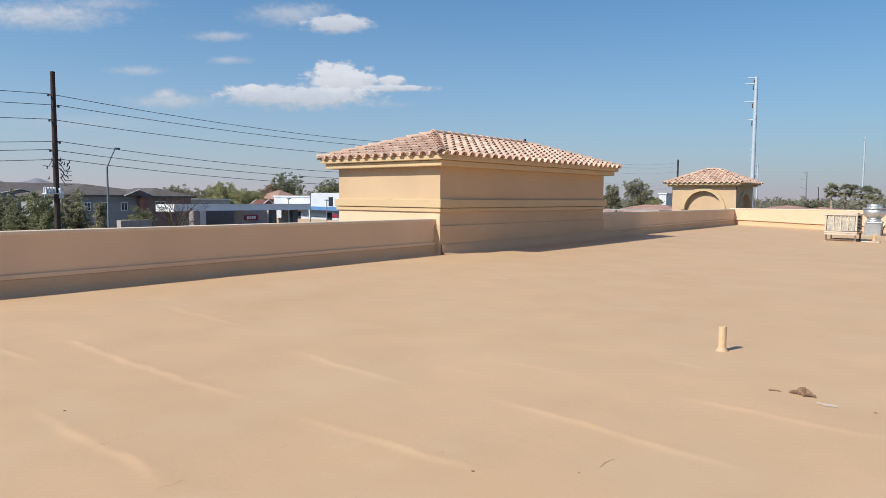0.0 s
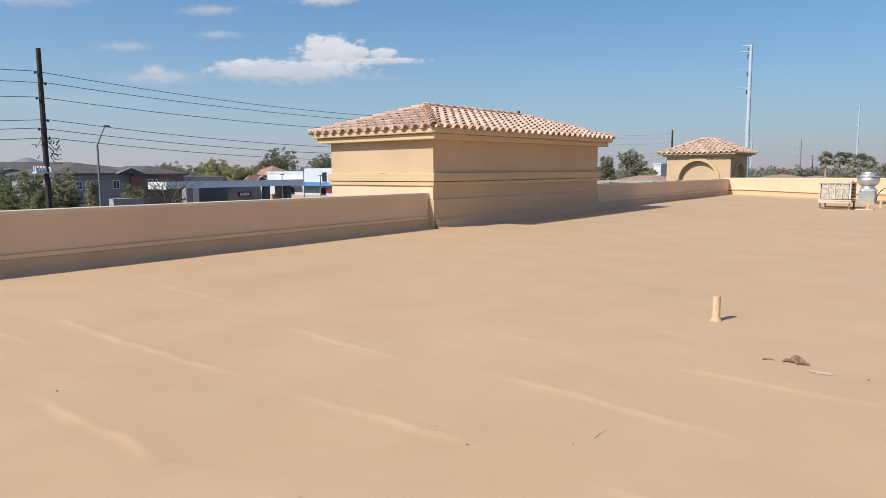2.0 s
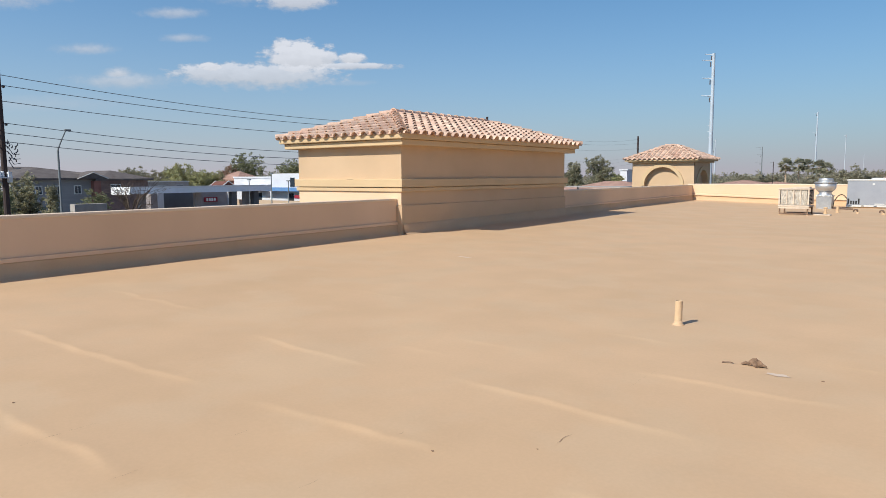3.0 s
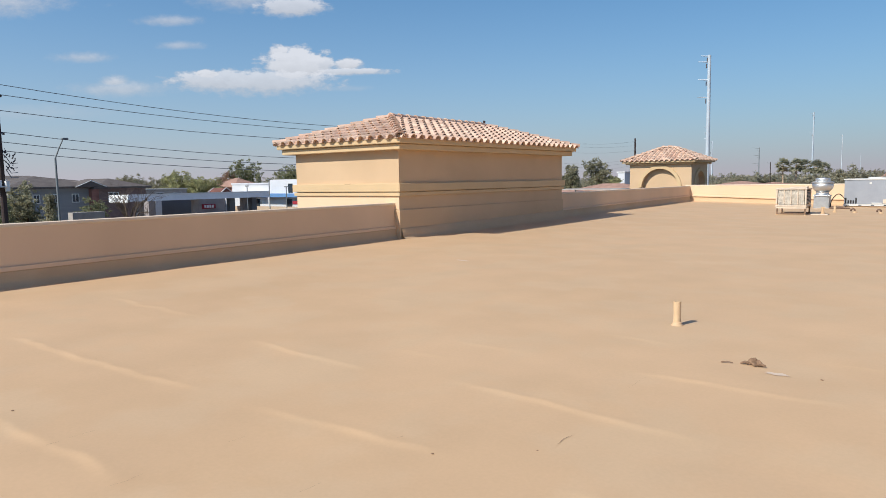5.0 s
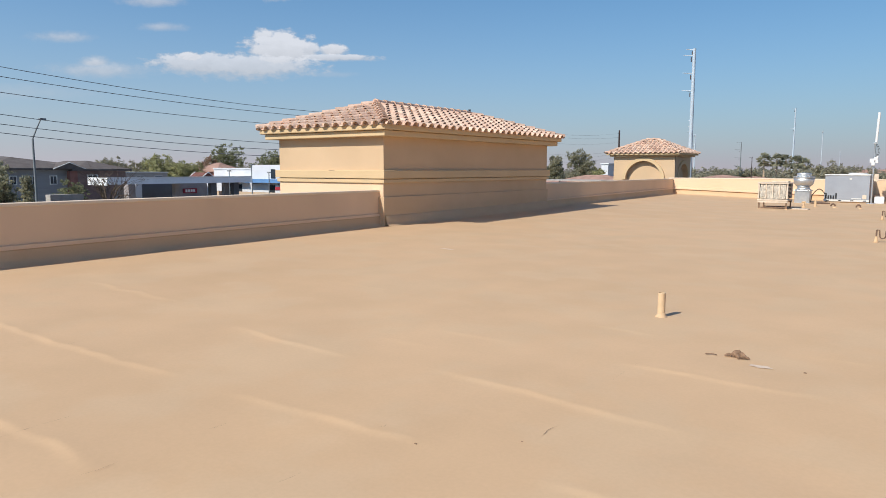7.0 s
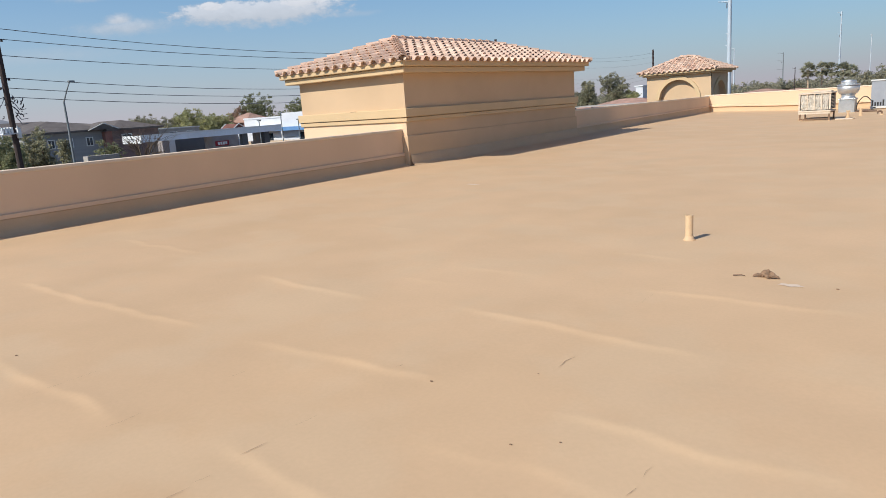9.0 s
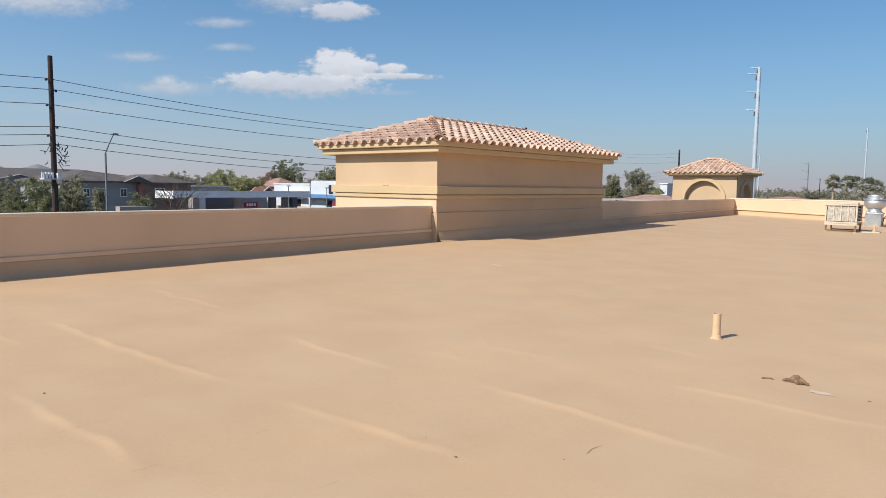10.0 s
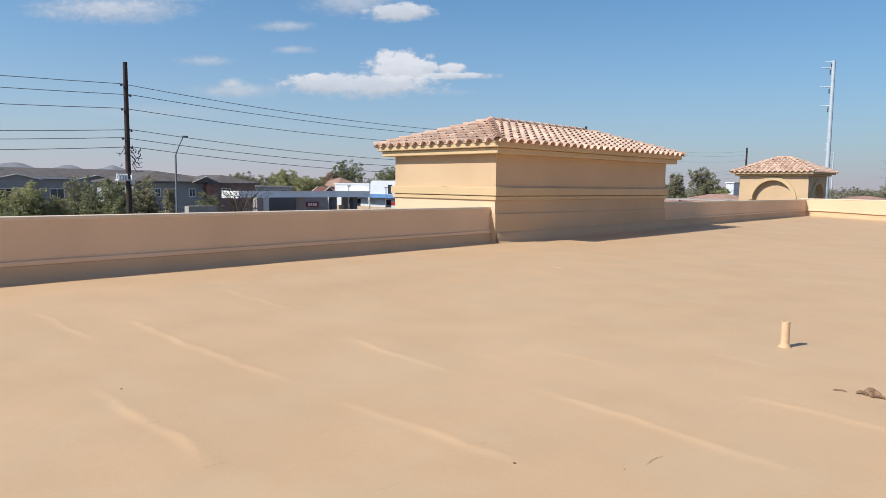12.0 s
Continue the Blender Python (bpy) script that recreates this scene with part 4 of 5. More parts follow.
def antenna():
    x, y = -2.50, 31.88
    z = surface(x, y)
    t = thing("panel_antenna", (x, y, z), "slim white panel antenna on a galvanised mast with radio boxes", "antenna")
    part("mast", tubed([(x, y, z - 0.02), (x, y, 2.85)], 0.030, 10), GALV, t)
    part("foot_plate", boxed(x - 0.15, y - 0.15, z - 0.01, x + 0.15, y + 0.15, z + 0.03), GALV, t)
    bm = tubed([(x + 0.03, y - 0.04, 2.66), (x + 0.07, y - 0.04, 3.80)], 0.046, 14)
    part("radome", bm, CABINET, t, "white tubular radome", smooth=False)
    part("clamp", boxed(x - 0.06, y - 0.06, 2.59, x + 0.08, y + 0.06, 2.65), GALV, t)
    for dx, dz, s in ((-0.06, 1.93, 0.08), (0.06, 2.00, 0.065), (-0.02, 1.80, 0.06), (0.10, 1.89, 0.05), (0.11, 2.08, 0.035)):
        part("radio_box", boxed(x + dx - s, y - 0.14, dz - s, x + dx + s, y + 0.0, dz + s, bevel=0.015), CABINET, t, "white radio box")
    for k in range(3):
        pts = [(x + 0.02 + 0.02 * k, y - 0.05, 2.60)] + [(x + (0.05 + 0.05 * k) * math.sin(math.pi * s) + 0.03, y - 0.05, 2.58 - 0.55 * s) for s in (0.2, 0.4, 0.6, 0.8, 1.0)]
        part("cable", tubed(pts, 0.006, 6), DARK, t)
    part("junction_box", boxed(x + 0.05, y - 0.06, 1.12, x + 0.20, y + 0.04, 1.42, bevel=0.01), COOLER, t, "tan junction box")
    return t


antenna()


def pipe_run():
    t = thing("conduit_run", (-1.75, 33.3, roof_level(-1.75, 33.3)), "brown conduit climbing the end parapet and running along its foot", "conduit")
    z = roof_level(-1.75, 33.1)
    part("riser", tubed([(-1.75, 33.34, z), (-1.75, 33.34, 1.2)], 0.026, 8), RUST, t)
    part("pipe", tubed([(-2.02, 32.7, z + 0.16), (-1.2, 32.7, z + 0.16)], 0.03, 8), RUST, t)
    part("pipe", tubed([(-2.02, 32.55, z + 0.1), (-1.2, 32.5, z + 0.1)], 0.03, 8), RUST, t)
    for x in (-1.92, -1.6, -1.3):
        part("sleeper", boxed(x - 0.05, 32.3, z - 0.05, x + 0.05, 32.9, z + 0.068), WOOD, t)
    return t


pipe_run()
solid("white_can", boxed(-2.42, 32.1, surface(-2.3, 32.2), -2.08, 32.38, surface(-2.3, 32.2) + 0.28, bevel=0.02), CABINET, "small white plastic box standing on the roof", "box", base=(-2.25, 32.2, surface(-2.3, 32.2)))


def gooseneck(x, y):
    z = surface(x, y)
    t = thing("gooseneck_vent", (x, y, z), "small tan gooseneck vent with a dark mouth", "vent", group="gooseneck vents")
    part("collar", lathe(bmesh.new(), x, y, [(0.10, z - 0.01), (0.07, z + 0.015), (0.04, z + 0.05)], 16), COAT, t, smooth=True)
    pts = [(x, y, z)] + [(x - 0.06 + 0.06 * math.cos(a), y - 0.02, z + 0.08 + 0.06 * math.sin(a)) for a in [math.pi * k / 8 for k in range(9)]] + [(x - 0.12, y - 0.02, z + 0.05)]
    part("bend", tubed(pts, 0.028, 10), RUST, t)
    return t


gooseneck(-3.33, 28.06)
gooseneck(-2.53, 27.9)


def condensate_trap(x, y, xe):
    z = surface(x, y)
    t = thing("condensate_trap", (x, y, z), "brown condensate pipe with a U trap over a tan cone", "pipe", group="condensate traps")
    part("cone", lathe(bmesh.new(), x, y, [(0.065, z - 0.01), (0.035, z + 0.03), (0.02, z + 0.12)], 16), COAT, t, "tan coated cone", smooth=True)
    part("drain", tubed([(x, y, z + 0.05), (x, y, z + 0.25)], 0.016, 8), RUST, t)
    b = z + 0.25
    pts = [(x, y, b), (x + 0.05, y, b), (x + 0.06, y, b - 0.12)] + [(x + 0.11 - 0.05 * math.cos(a), y, b - 0.12 - 0.05 * math.sin(a)) for a in [math.pi * k / 8 for k in range(1, 8)]] + [(x + 0.16, y, b - 0.1), (x + 0.16, y, b - 0.02), (x + 0.19, y, b), (xe, y, b)]
    part("trap", tubed(pts, 0.012, 8), RUST, t)
    return t


condensate_trap(-1.59, 22.95, -1.02)
condensate_trap(-1.30, 16.3, -0.73)


def tee_vent():
    x, y = -4.16, 26.85
    z = surface(x, y)
    solid("board", boxed(-4.42, 26.1, surface(-4.2, 26.2) - 0.004, -3.90, 26.42, surface(-4.2, 26.2) + 0.03, bevel=0.008), COOLER, "flat tan board lying on the roof", "board", base=(-4.15, 26.25, surface(-4.2, 26.2)))
    t = thing("tee_vent", (x, y, z), "tan vent pipe with a tee head beside the cooler", "vent")
    part("cone", lathe(bmesh.new(), x, y, [(0.10, z - 0.01), (0.06, z + 0.03), (0.035, z + 0.1), (0.028, z + 0.2)], 16), COAT, t, smooth=True)
    part("head", tubed([(x - 0.06, y, z + 0.22), (x + 0.06, y, z + 0.22)], 0.028, 10), PVC, t)


tee_vent()

# ---- ground and distance ----
bm = bmesh.new()
bmesh.ops.create_circle(bm, cap_ends=True, segments=64, radius=4700)
for v in bm.verts:
    v.co.z = GROUND_Z
solid("ground", bm, GROUND, "dusty town ground reaching to the horizon", "ground", kind="structure")
EYE = Vector((-0.27, 0.0, 1.6))


def away(ux, uy, tan, d):
    """A place d metres off along a heading, at the height that its slope gives."""
    return Vector((EYE.x + ux * d, EYE.y + uy * d, EYE.z + tan * d))


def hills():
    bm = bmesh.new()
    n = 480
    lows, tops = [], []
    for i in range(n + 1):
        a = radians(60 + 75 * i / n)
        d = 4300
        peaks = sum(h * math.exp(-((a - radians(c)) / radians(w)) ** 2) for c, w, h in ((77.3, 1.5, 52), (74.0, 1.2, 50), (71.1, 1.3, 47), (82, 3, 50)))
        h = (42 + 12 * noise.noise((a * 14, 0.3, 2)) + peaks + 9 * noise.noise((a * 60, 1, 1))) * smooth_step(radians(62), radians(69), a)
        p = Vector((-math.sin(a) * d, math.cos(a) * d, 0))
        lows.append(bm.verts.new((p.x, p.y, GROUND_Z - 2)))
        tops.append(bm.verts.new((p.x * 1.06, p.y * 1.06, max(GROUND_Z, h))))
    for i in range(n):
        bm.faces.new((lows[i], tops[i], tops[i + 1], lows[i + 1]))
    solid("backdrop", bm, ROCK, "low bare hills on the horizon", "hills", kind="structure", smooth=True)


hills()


# ---- power line along the street ----
LINE_X, POLE_YS = -40.7, (-28.7, 14.7, 60.4, 101.7)
PHASES = [6.98, 6.42, 5.63, 4.47, 4.0, 3.5]
SAGS = [0.95, 0.8, 0.8, 1.05, 1.05, 1.05]
NEAR_SAGS = [0.49, 0.51, 0.60, 0.90, 0.87, 0.88]     # the span that ends at the pole with the cabinets


def power_pole(y, full, head=8.22):
    t = thing("power_pole", (LINE_X, y, GROUND_Z), "dark creosoted wooden power pole with insulators" + (" and a white cabinet rack" if full else ""), "power pole", group="power poles along the street")
    part("pole", tubed([(LINE_X, y, GROUND_Z - 0.2), (LINE_X, y, 1.0), (LINE_X, y, head)], 0.18, 12, 0.12), WOOD, t)
    for k, z in enumerate(PHASES):
        s = -1 if k in (0, 2, 4) else 1
        part("bracket", tubed([(LINE_X, y, z - 0.12), (LINE_X, y + s * 0.16, z - 0.02), (LINE_X, y + s * 0.24, z)], 0.03, 6), STEEL, t)
        part("insulator", lathe(bmesh.new(), LINE_X, y + s * 0.24, [(0.03, z - 0.1), (0.075, z - 0.08), (0.04, z - 0.05), (0.075, z - 0.02), (0.03, z + 0.03)], 10), PORCELAIN, t)
    if full:
        rnd = random.Random(3)
        for k in range(16):
            side = 1 if k % 4 else -1
            a = Vector((LINE_X + 0.15, y + side * rnd.uniform(0.15, 0.58 if side > 0 else 0.5), rnd.uniform(2.5, 3.6)))
            b = a + Vector((0, side * rnd.uniform(-0.12, 0.16), rnd.choice((-1, 1)) * rnd.uniform(0.12, 0.24)))
            part("cutout", tubed([a, a.lerp(b, 0.5) + Vector((0, 0.05, 0)), b], 0.036, 7, 0.022), PORCELAIN, t)
        for k in range(5):
            a = Vector((LINE_X + 0.15, y + (0.2 if k else -0.2), 3.5 - 0.25 * k))
            b = a + Vector((0, 0.55 if k else -0.5, -0.35))
            part("jumper", tubed([a, a.lerp(b, 0.4) + Vector((0, 0, -0.25)), b], 0.02, 6), WIRE, t)
        part("platform", boxed(LINE_X - 0.1, y - 0.7, 1.62, LINE_X + 0.5, y + 0.15, 1.68), CABINET, t, "white equipment platform")
        for k in range(4):
            part("capacitor", boxed(LINE_X, y - 0.66 + 0.15 * k, 1.683, LINE_X + 0.3, y - 0.57 + 0.15 * k, 1.99, bevel=0.02), CABINET, t, "white equipment can")
        part("control_box", boxed(LINE_X + 0.2, y + 0.02, 1.4, LINE_X + 0.45, y + 0.2, 1.95, bevel=0.02), CABINET, t, "white control box")
        for dy in (-0.68, 0.12):
            part("hanger", tubed([(LINE_X + 0.2, y + dy, 1.4), (LINE_X + 0.2, y + dy, 2.05)], 0.02, 6), STEEL, t)


for k, y in enumerate(POLE_YS):
    power_pole(y, k == 1, 7.5 if y > 100 else 7.75 if y > 50 else 8.22)
for k, (z, sag) in enumerate(zip(PHASES, SAGS)):
    s = -1 if k in (0, 2, 4) else 1
    bm = bmesh.new()
    for a, b in zip((-72.2,) + POLE_YS, POLE_YS):
        hang = NEAR_SAGS[k] if b == POLE_YS[1] else sag
        pts = [(LINE_X, a + (b - a) * i / 16 + s * 0.24, z + 0.03 - 4 * hang * (i / 16) * (1 - i / 16)) for i in range(17)]
        tube(bm, pts, 0.018 if b < 65 else 0.008, 5)
    solid("power_line", bm, WIRE, "black overhead power line strung between wooden poles", "wire", group="overhead lines")


def street_lamp():
    b = away(-0.9181, 0.3963, 0, 50)
    t = thing("street_lamp", (b.x, b.y, GROUND_Z), "tall grey steel street lamp with a raised arm", "street lamp")
    bend, tip = Vector((b.x, b.y, 3.4)), away(-0.914, 0.4057, 0.0607, 50)
    part("post", tubed([(b.x, b.y, GROUND_Z), bend], 0.09, 12, 0.06), LAMPSTEEL, t)
    part("arm", tubed([bend, bend.lerp(tip, 0.5) + Vector((0, 0, 0.05)), tip], 0.05, 10, 0.035), LAMPSTEEL, t)
    part("lamp_head", boxed(tip.x - 0.12, tip.y - 0.1, tip.z - 0.06, tip.x + 0.12, tip.y + 0.28, tip.z + 0.06, bevel=0.03), LAMPSTEEL, t)


street_lamp()


def transmission_pole(ux, uy, tan, d, r0, r1, arms, mat, side=-1, label="tall pale steel transmission pole"):
    top = away(ux, uy, tan, d)
    t = thing("transmission_pole", (top.x, top.y, GROUND_Z), label, "transmission pole", group="transmission poles")
    H = top.z - GROUND_Z
    part("shaft", tubed([(top.x, top.y, GROUND_Z + H * k / 4) for k in range(5)], r0, 12, r1), mat, t)
    across = Vector((0.96, 0.28, 0)) * side
    for drop, reach in arms:
        a = Vector((top.x, top.y, top.z - drop))
        b = a + across * reach + Vector((0, 0, 0.25))
        part("arm", tubed([a, b], r1 * 0.45, 8, r1 * 0.2), mat, t)
        if reach < 1.0 and r0 > 0.4:
            continue
        part("insulator", tubed([a + across * (reach * 0.25) + Vector((0, 0, -0.3)), a + across * (reach * 0.25) + Vector((0, 0, -1.35 * min(1, r1 / 0.3)))], 0.34 * r1, 6), PORCELAIN, t)


transmission_pole(-0.2800, 0.9600, 0.1606, 177, 0.56, 0.36, [(0.3, 1.9), (1.65, 2.5), (5.8, 2.5), (9.9, 2.5), (17.0, 0.8), (18.4, 0.8), (19.7, 0.8)], STEEL)
transmission_pole(-0.2742, 0.9617, 0.047, 430, 0.5, 0.3, [(0.3, 3.0), (6, 4.0), (12, 4.0)], STEEL, label="farther steel transmission pole behind the near one")
transmission_pole(-0.1574, 0.9875, 0.0784, 263, 0.36, 0.2, [(0.5, 1.2), (7, 1.4)], STEEL)
transmission_pole(-0.1252, 0.9921, 0.0488, 430, 0.28, 0.18, [(0.5, 1.0)], FARSTEEL, label="slim far transmission pole")
transmission_pole(-0.1050, 0.9945, 0.0247, 800, 0.3, 0.2, [(0.5, 1.0)], FARSTEEL, label="slim far transmission pole")
transmission_pole(-0.2183, 0.9759, 0.0361, 205, 0.2, 0.1, [(0.3, 1.5), (2.2, 1.6), (4.4, 1.6), (6.6, 1.6)], LAMPSTEEL, label="thin grey pole with short side arms")
transmission_pole(-0.2047, 0.9788, 0.0165, 160, 0.1, 0.07, [(0.3, 0.6)], WOOD, label="thin dark utility pole")


# ---- houses and shops ----
def pitched(bm, x0, y0, x1, y1, eave, ridge, hip=True, over=0.5):
    x0, y0, x1, y1 = x0 - over, y0 - over, x1 + over, y1 + over
    w, l = x1 - x0, y1 - y0
    h = min(w, l) / 2
    k = h if hip else 0.0
    if l >= w:
        a, b = ((x0 + x1) / 2, y0 + k, ridge), ((x0 + x1) / 2, y1 - k, ridge)
        order = (((0, 1, 4)), (1, 2, 5, 4), (2, 3, 5), (3, 0, 4, 5))
    else:
        a, b = (x0 + k, (y0 + y1) / 2, ridge), (x1 - k, (y0 + y1) / 2, ridge)
        order = ((0, 1, 5, 4), (1, 2, 5), (2, 3, 4, 5), (3, 0, 4))
    pts = [(x0, y0, eave), (x1, y0, eave), (x1, y1, eave), (x0, y1, eave), a, b]
    vs = [bm.verts.new(p) for p in pts]
    low = [bm.verts.new((p[0], p[1], p[2] - 0.22)) for p in pts[:4]]
    for o in order:
        bm.faces.new([vs[i] for i in o])
    for i in range(4):
        bm.faces.new((low[i], low[(i + 1) % 4], vs[(i + 1) % 4], vs[i]))
    bm.faces.new(low[::-1])
    return bm


def window_on_x(house, x, y, z, w, h):
    """A window in a wall that looks along +x."""
    win = part("window", boxed(x - 0.02, y - w / 2, z - h / 2, x + 0.06, y + w / 2, z + h / 2), FRAMEW, house, "white-framed window")
    part("pane", boxed(x + 0.03, y - w / 2 + 0.09, z - h / 2 + 0.09, x + 0.065, y - 0.03, z + h / 2 - 0.09), GLASS, win)
    part("pane", boxed(x + 0.03, y + 0.03, z - h / 2 + 0.09, x + 0.065, y + w / 2 - 0.09, z + h / 2 - 0.09), GLASS, win)


def apartments_long():
    x1 = -97.0
    t = thing("apartment_building", (x1 - 7, 8, GROUND_Z), "long grey apartment building with a shingled roof and white-framed windows", "apartment building")
    part("wall", boxed(x1 - 14, -25, GROUND_Z, x1, 48.0, 1.72), SIDING, t)
    part("roof", pitched(bmesh.new(), x1 - 14, -25, x1, 48.0, 1.95, 3.2), SHINGLE, t, "grey shingled roof")
    for y in (-14.7, -5.5, 3.5, 12.7, 21.7, 30.8):
        bm = bmesh.new()
        a, b, c = bm.verts.new((x1 + 0.9, y - 2.6, 1.7)), bm.verts.new((x1 + 0.9, y + 2.6, 1.7)), bm.verts.new((x1 + 0.9, y, 2.3))
        d, e, f = bm.verts.new((x1 - 3.5, y - 2.6, 1.7)), bm.verts.new((x1 - 3.5, y + 2.6, 1.7)), bm.verts.new((x1 - 3.5, y, 2.3))
        bm.faces.new((a, c, f, d)), bm.faces.new((c, b, e, f))
        gable = part("gable", bm, SHINGLE, t, "shingled gable over a bay")
        for q in (-1, 1):
            board = tubed([(x1 + 0.95, y + q * 2.7, 1.64), (x1 + 0.95, y, 2.27)], 0.06, 6)
            part("barge_board", board, FRAMEW, gable, "white barge board")
        part("gable_wall", boxed(x1, y - 2.1, GROUND_Z, x1 + 0.55, y + 2.1, 1.70), SIDING, t)
        bm = bmesh.new()
        vs = [bm.verts.new(p) for p in ((x1 + 0.6, y - 2.1, 1.71), (x1 + 0.6, y + 2.1, 1.71), (x1 + 0.6, y, 2.2))]
        bm.faces.new(vs)
        part("gable_face", bm, SIDING, t)
        for z in (-3.6, -0.2):
            window_on_x(t, x1 + 0.55, y - 1.2, z, 1.5, 1.5)
    for y in (-10.1, -1, 8.1, 17.2, 26.3):
        for z in (-3.6, -0.2):
            window_on_x(t, x1, y, z, 1.7, 1.5)
    part("fascia", boxed(x1 + 0.52, -25.5, 1.74, x1 + 0.56, 48.5, 1.94), FRAMEW, t, "pale fascia under the eaves")
    part("vent", boxed(x1 - 5, 21, 2.75, x1 - 4.75, 21.35, 3.12), PALE, t, "white roof vent")


def apartments_near():
    x1 = -80.0
    t = thing("apartment_building", (x1 - 6, 36, GROUND_Z), "blue-grey and dark brick apartment house with a hipped shingle roof", "apartment building")
    part("wall", boxed(x1 - 12, 29.5, GROUND_Z, x1, 38.4, 1.4), SIDING, t)
    part("wing_wall", boxed(x1 - 11, 38.42, GROUND_Z, x1 + 0.5, 44.4, 1.3), BRICKY, t, "dark brick wing")
    part("pier", boxed(x1 + 0.002, 37.8, GROUND_Z, x1 + 0.75, 38.6, 1.28), BRICKRED, t, "red brick pier")
    part("roof", pitched(bmesh.new(), x1 - 12, 29.5, x1, 38.4, 1.62, 2.85), SHINGLE, t, "grey hipped shingle roof")
    part("wing_roof", pitched(bmesh.new(), x1 - 11, 38.45, x1 + 0.5, 44.4, 1.52, 2.5), SHINGLE, t, "grey hipped shingle roof")
    bm = bmesh.new()
    vs = [bm.verts.new(p) for p in ((x1 + 0.9, 36.0, 1.55), (x1 + 0.9, 39.4, 1.55), (x1 + 0.9, 37.7, 2.25), (x1 - 4, 36.0, 1.55), (x1 - 4, 39.4, 1.55), (x1 - 4, 37.7, 2.25))]
    bm.faces.new((vs[0], vs[2], vs[5], vs[3])), bm.faces.new((vs[2], vs[1], vs[4], vs[5])), bm.faces.new((vs[0], vs[1], vs[2]))
    gable = part("gable", bm, SHINGLE, t, "small shingled gable")
    for q in (-1, 1):
        part("barge_board", tubed([(x1 + 0.93, 37.7 + q * 1.75, 1.52), (x1 + 0.93, 37.7, 2.24)], 0.05, 6), FRAMEW, gable, "white barge board")
    for y, z, w in ((32.2, 0.3, 1.2), (34.1, 0.3, 1.3), (36.3, 0.3, 1.3), (33.9, -3.2, 1.3), (36.3, -3.2, 1.3)):
        window_on_x(t, x1, y, z, w * 0.62, 1.0)
    for y, z in ((40.4, 0.3), (43.0, -3.2)):
        window_on_x(t, x1 + 0.5, y, z, 1.25, 1.15)


apartments_long()
apartments_near()


def fuel_canopy():
    x0, y0, x1, y1 = -69.1, 34.6, -65.4, 51.7
    t = thing("fuel_canopy", (-67, 42.5, GROUND_Z), "flat filling-station canopy with a white end and blue-grey sides", "canopy")
    lo, hi = 0.02, 0.56
    part("deck", boxed(x0 + 0.06, y0 + 0.06, lo + 0.1, x1 - 0.06, y1 - 0.06, hi - 0.1), TRIMW, t)
    part("end_fascia", boxed(x0, y0, lo - 0.08, x1, y0 + 0.05, hi + 0.14), TRIMW, t, "white end fascia")
    for lo_x, hi_x, z in ((0.9, 2.5, 0.34), (1.3, 2.9, 0.22), (0.7, 1.6, 0.14)):
        part("mark_bar", boxed(x0 + lo_x, y0 - 0.02, z, x0 + hi_x, y0 - 0.002, z + 0.06), LAMPSTEEL, t, "grey bar of a worn emblem")
    part("side_fascia", boxed(x1 - 0.05, y0 + 0.06, lo, x1, y1, hi), BLUEGREY, t, "blue-grey side fascia")
    part("rim", boxed(x1 - 0.05, y0 + 0.06, hi + 0.003, x1 + 0.03, y1, hi + 0.17), TRIMW, t, "white rim along the fascia")
    part("side_fascia", boxed(x0, y0 + 0.06, lo, x0 + 0.05, y1, hi), BLUEGREY, t, "blue-grey side fascia")
    for x in (x0 + 1.8,):
        for y in (y0 + 2.2, (y0 + y1) / 2, y1 - 2.2):
            part("column", boxed(x - 0.3, y - 0.3, GROUND_Z, x + 0.3, y + 0.3, lo + 0.09), SHOPWALL, t, "dark clad column")
    for y in (y1 - 4.6, y1 - 1.6):
        part("column", boxed(x1 - 1.3, y - 0.35, GROUND_Z, x1 - 0.7, y + 0.35, lo + 0.09), DARKCLAD, t, "dark clad column")


fuel_canopy()


def shop():
    t = thing("shop", (-102, 63, GROUND_Z), "dark-walled shop behind the canopy with a red sign", "shop")
    part("wall", boxed(-108, 50, GROUND_Z, -101, 77, -0.9), SHOPWALL, t)
    part("roof_rim", boxed(-108.1, 49.9, -0.9, -100.9, 77.1, -0.55), TRIMW, t, "pale roof rim")
    for y in (52, 57.5, 70.5, 75):
        part("pier", boxed(-100.99, y - 0.5, GROUND_Z, -100.7, y + 0.5, -0.95), TRIMW, t, "white pier")


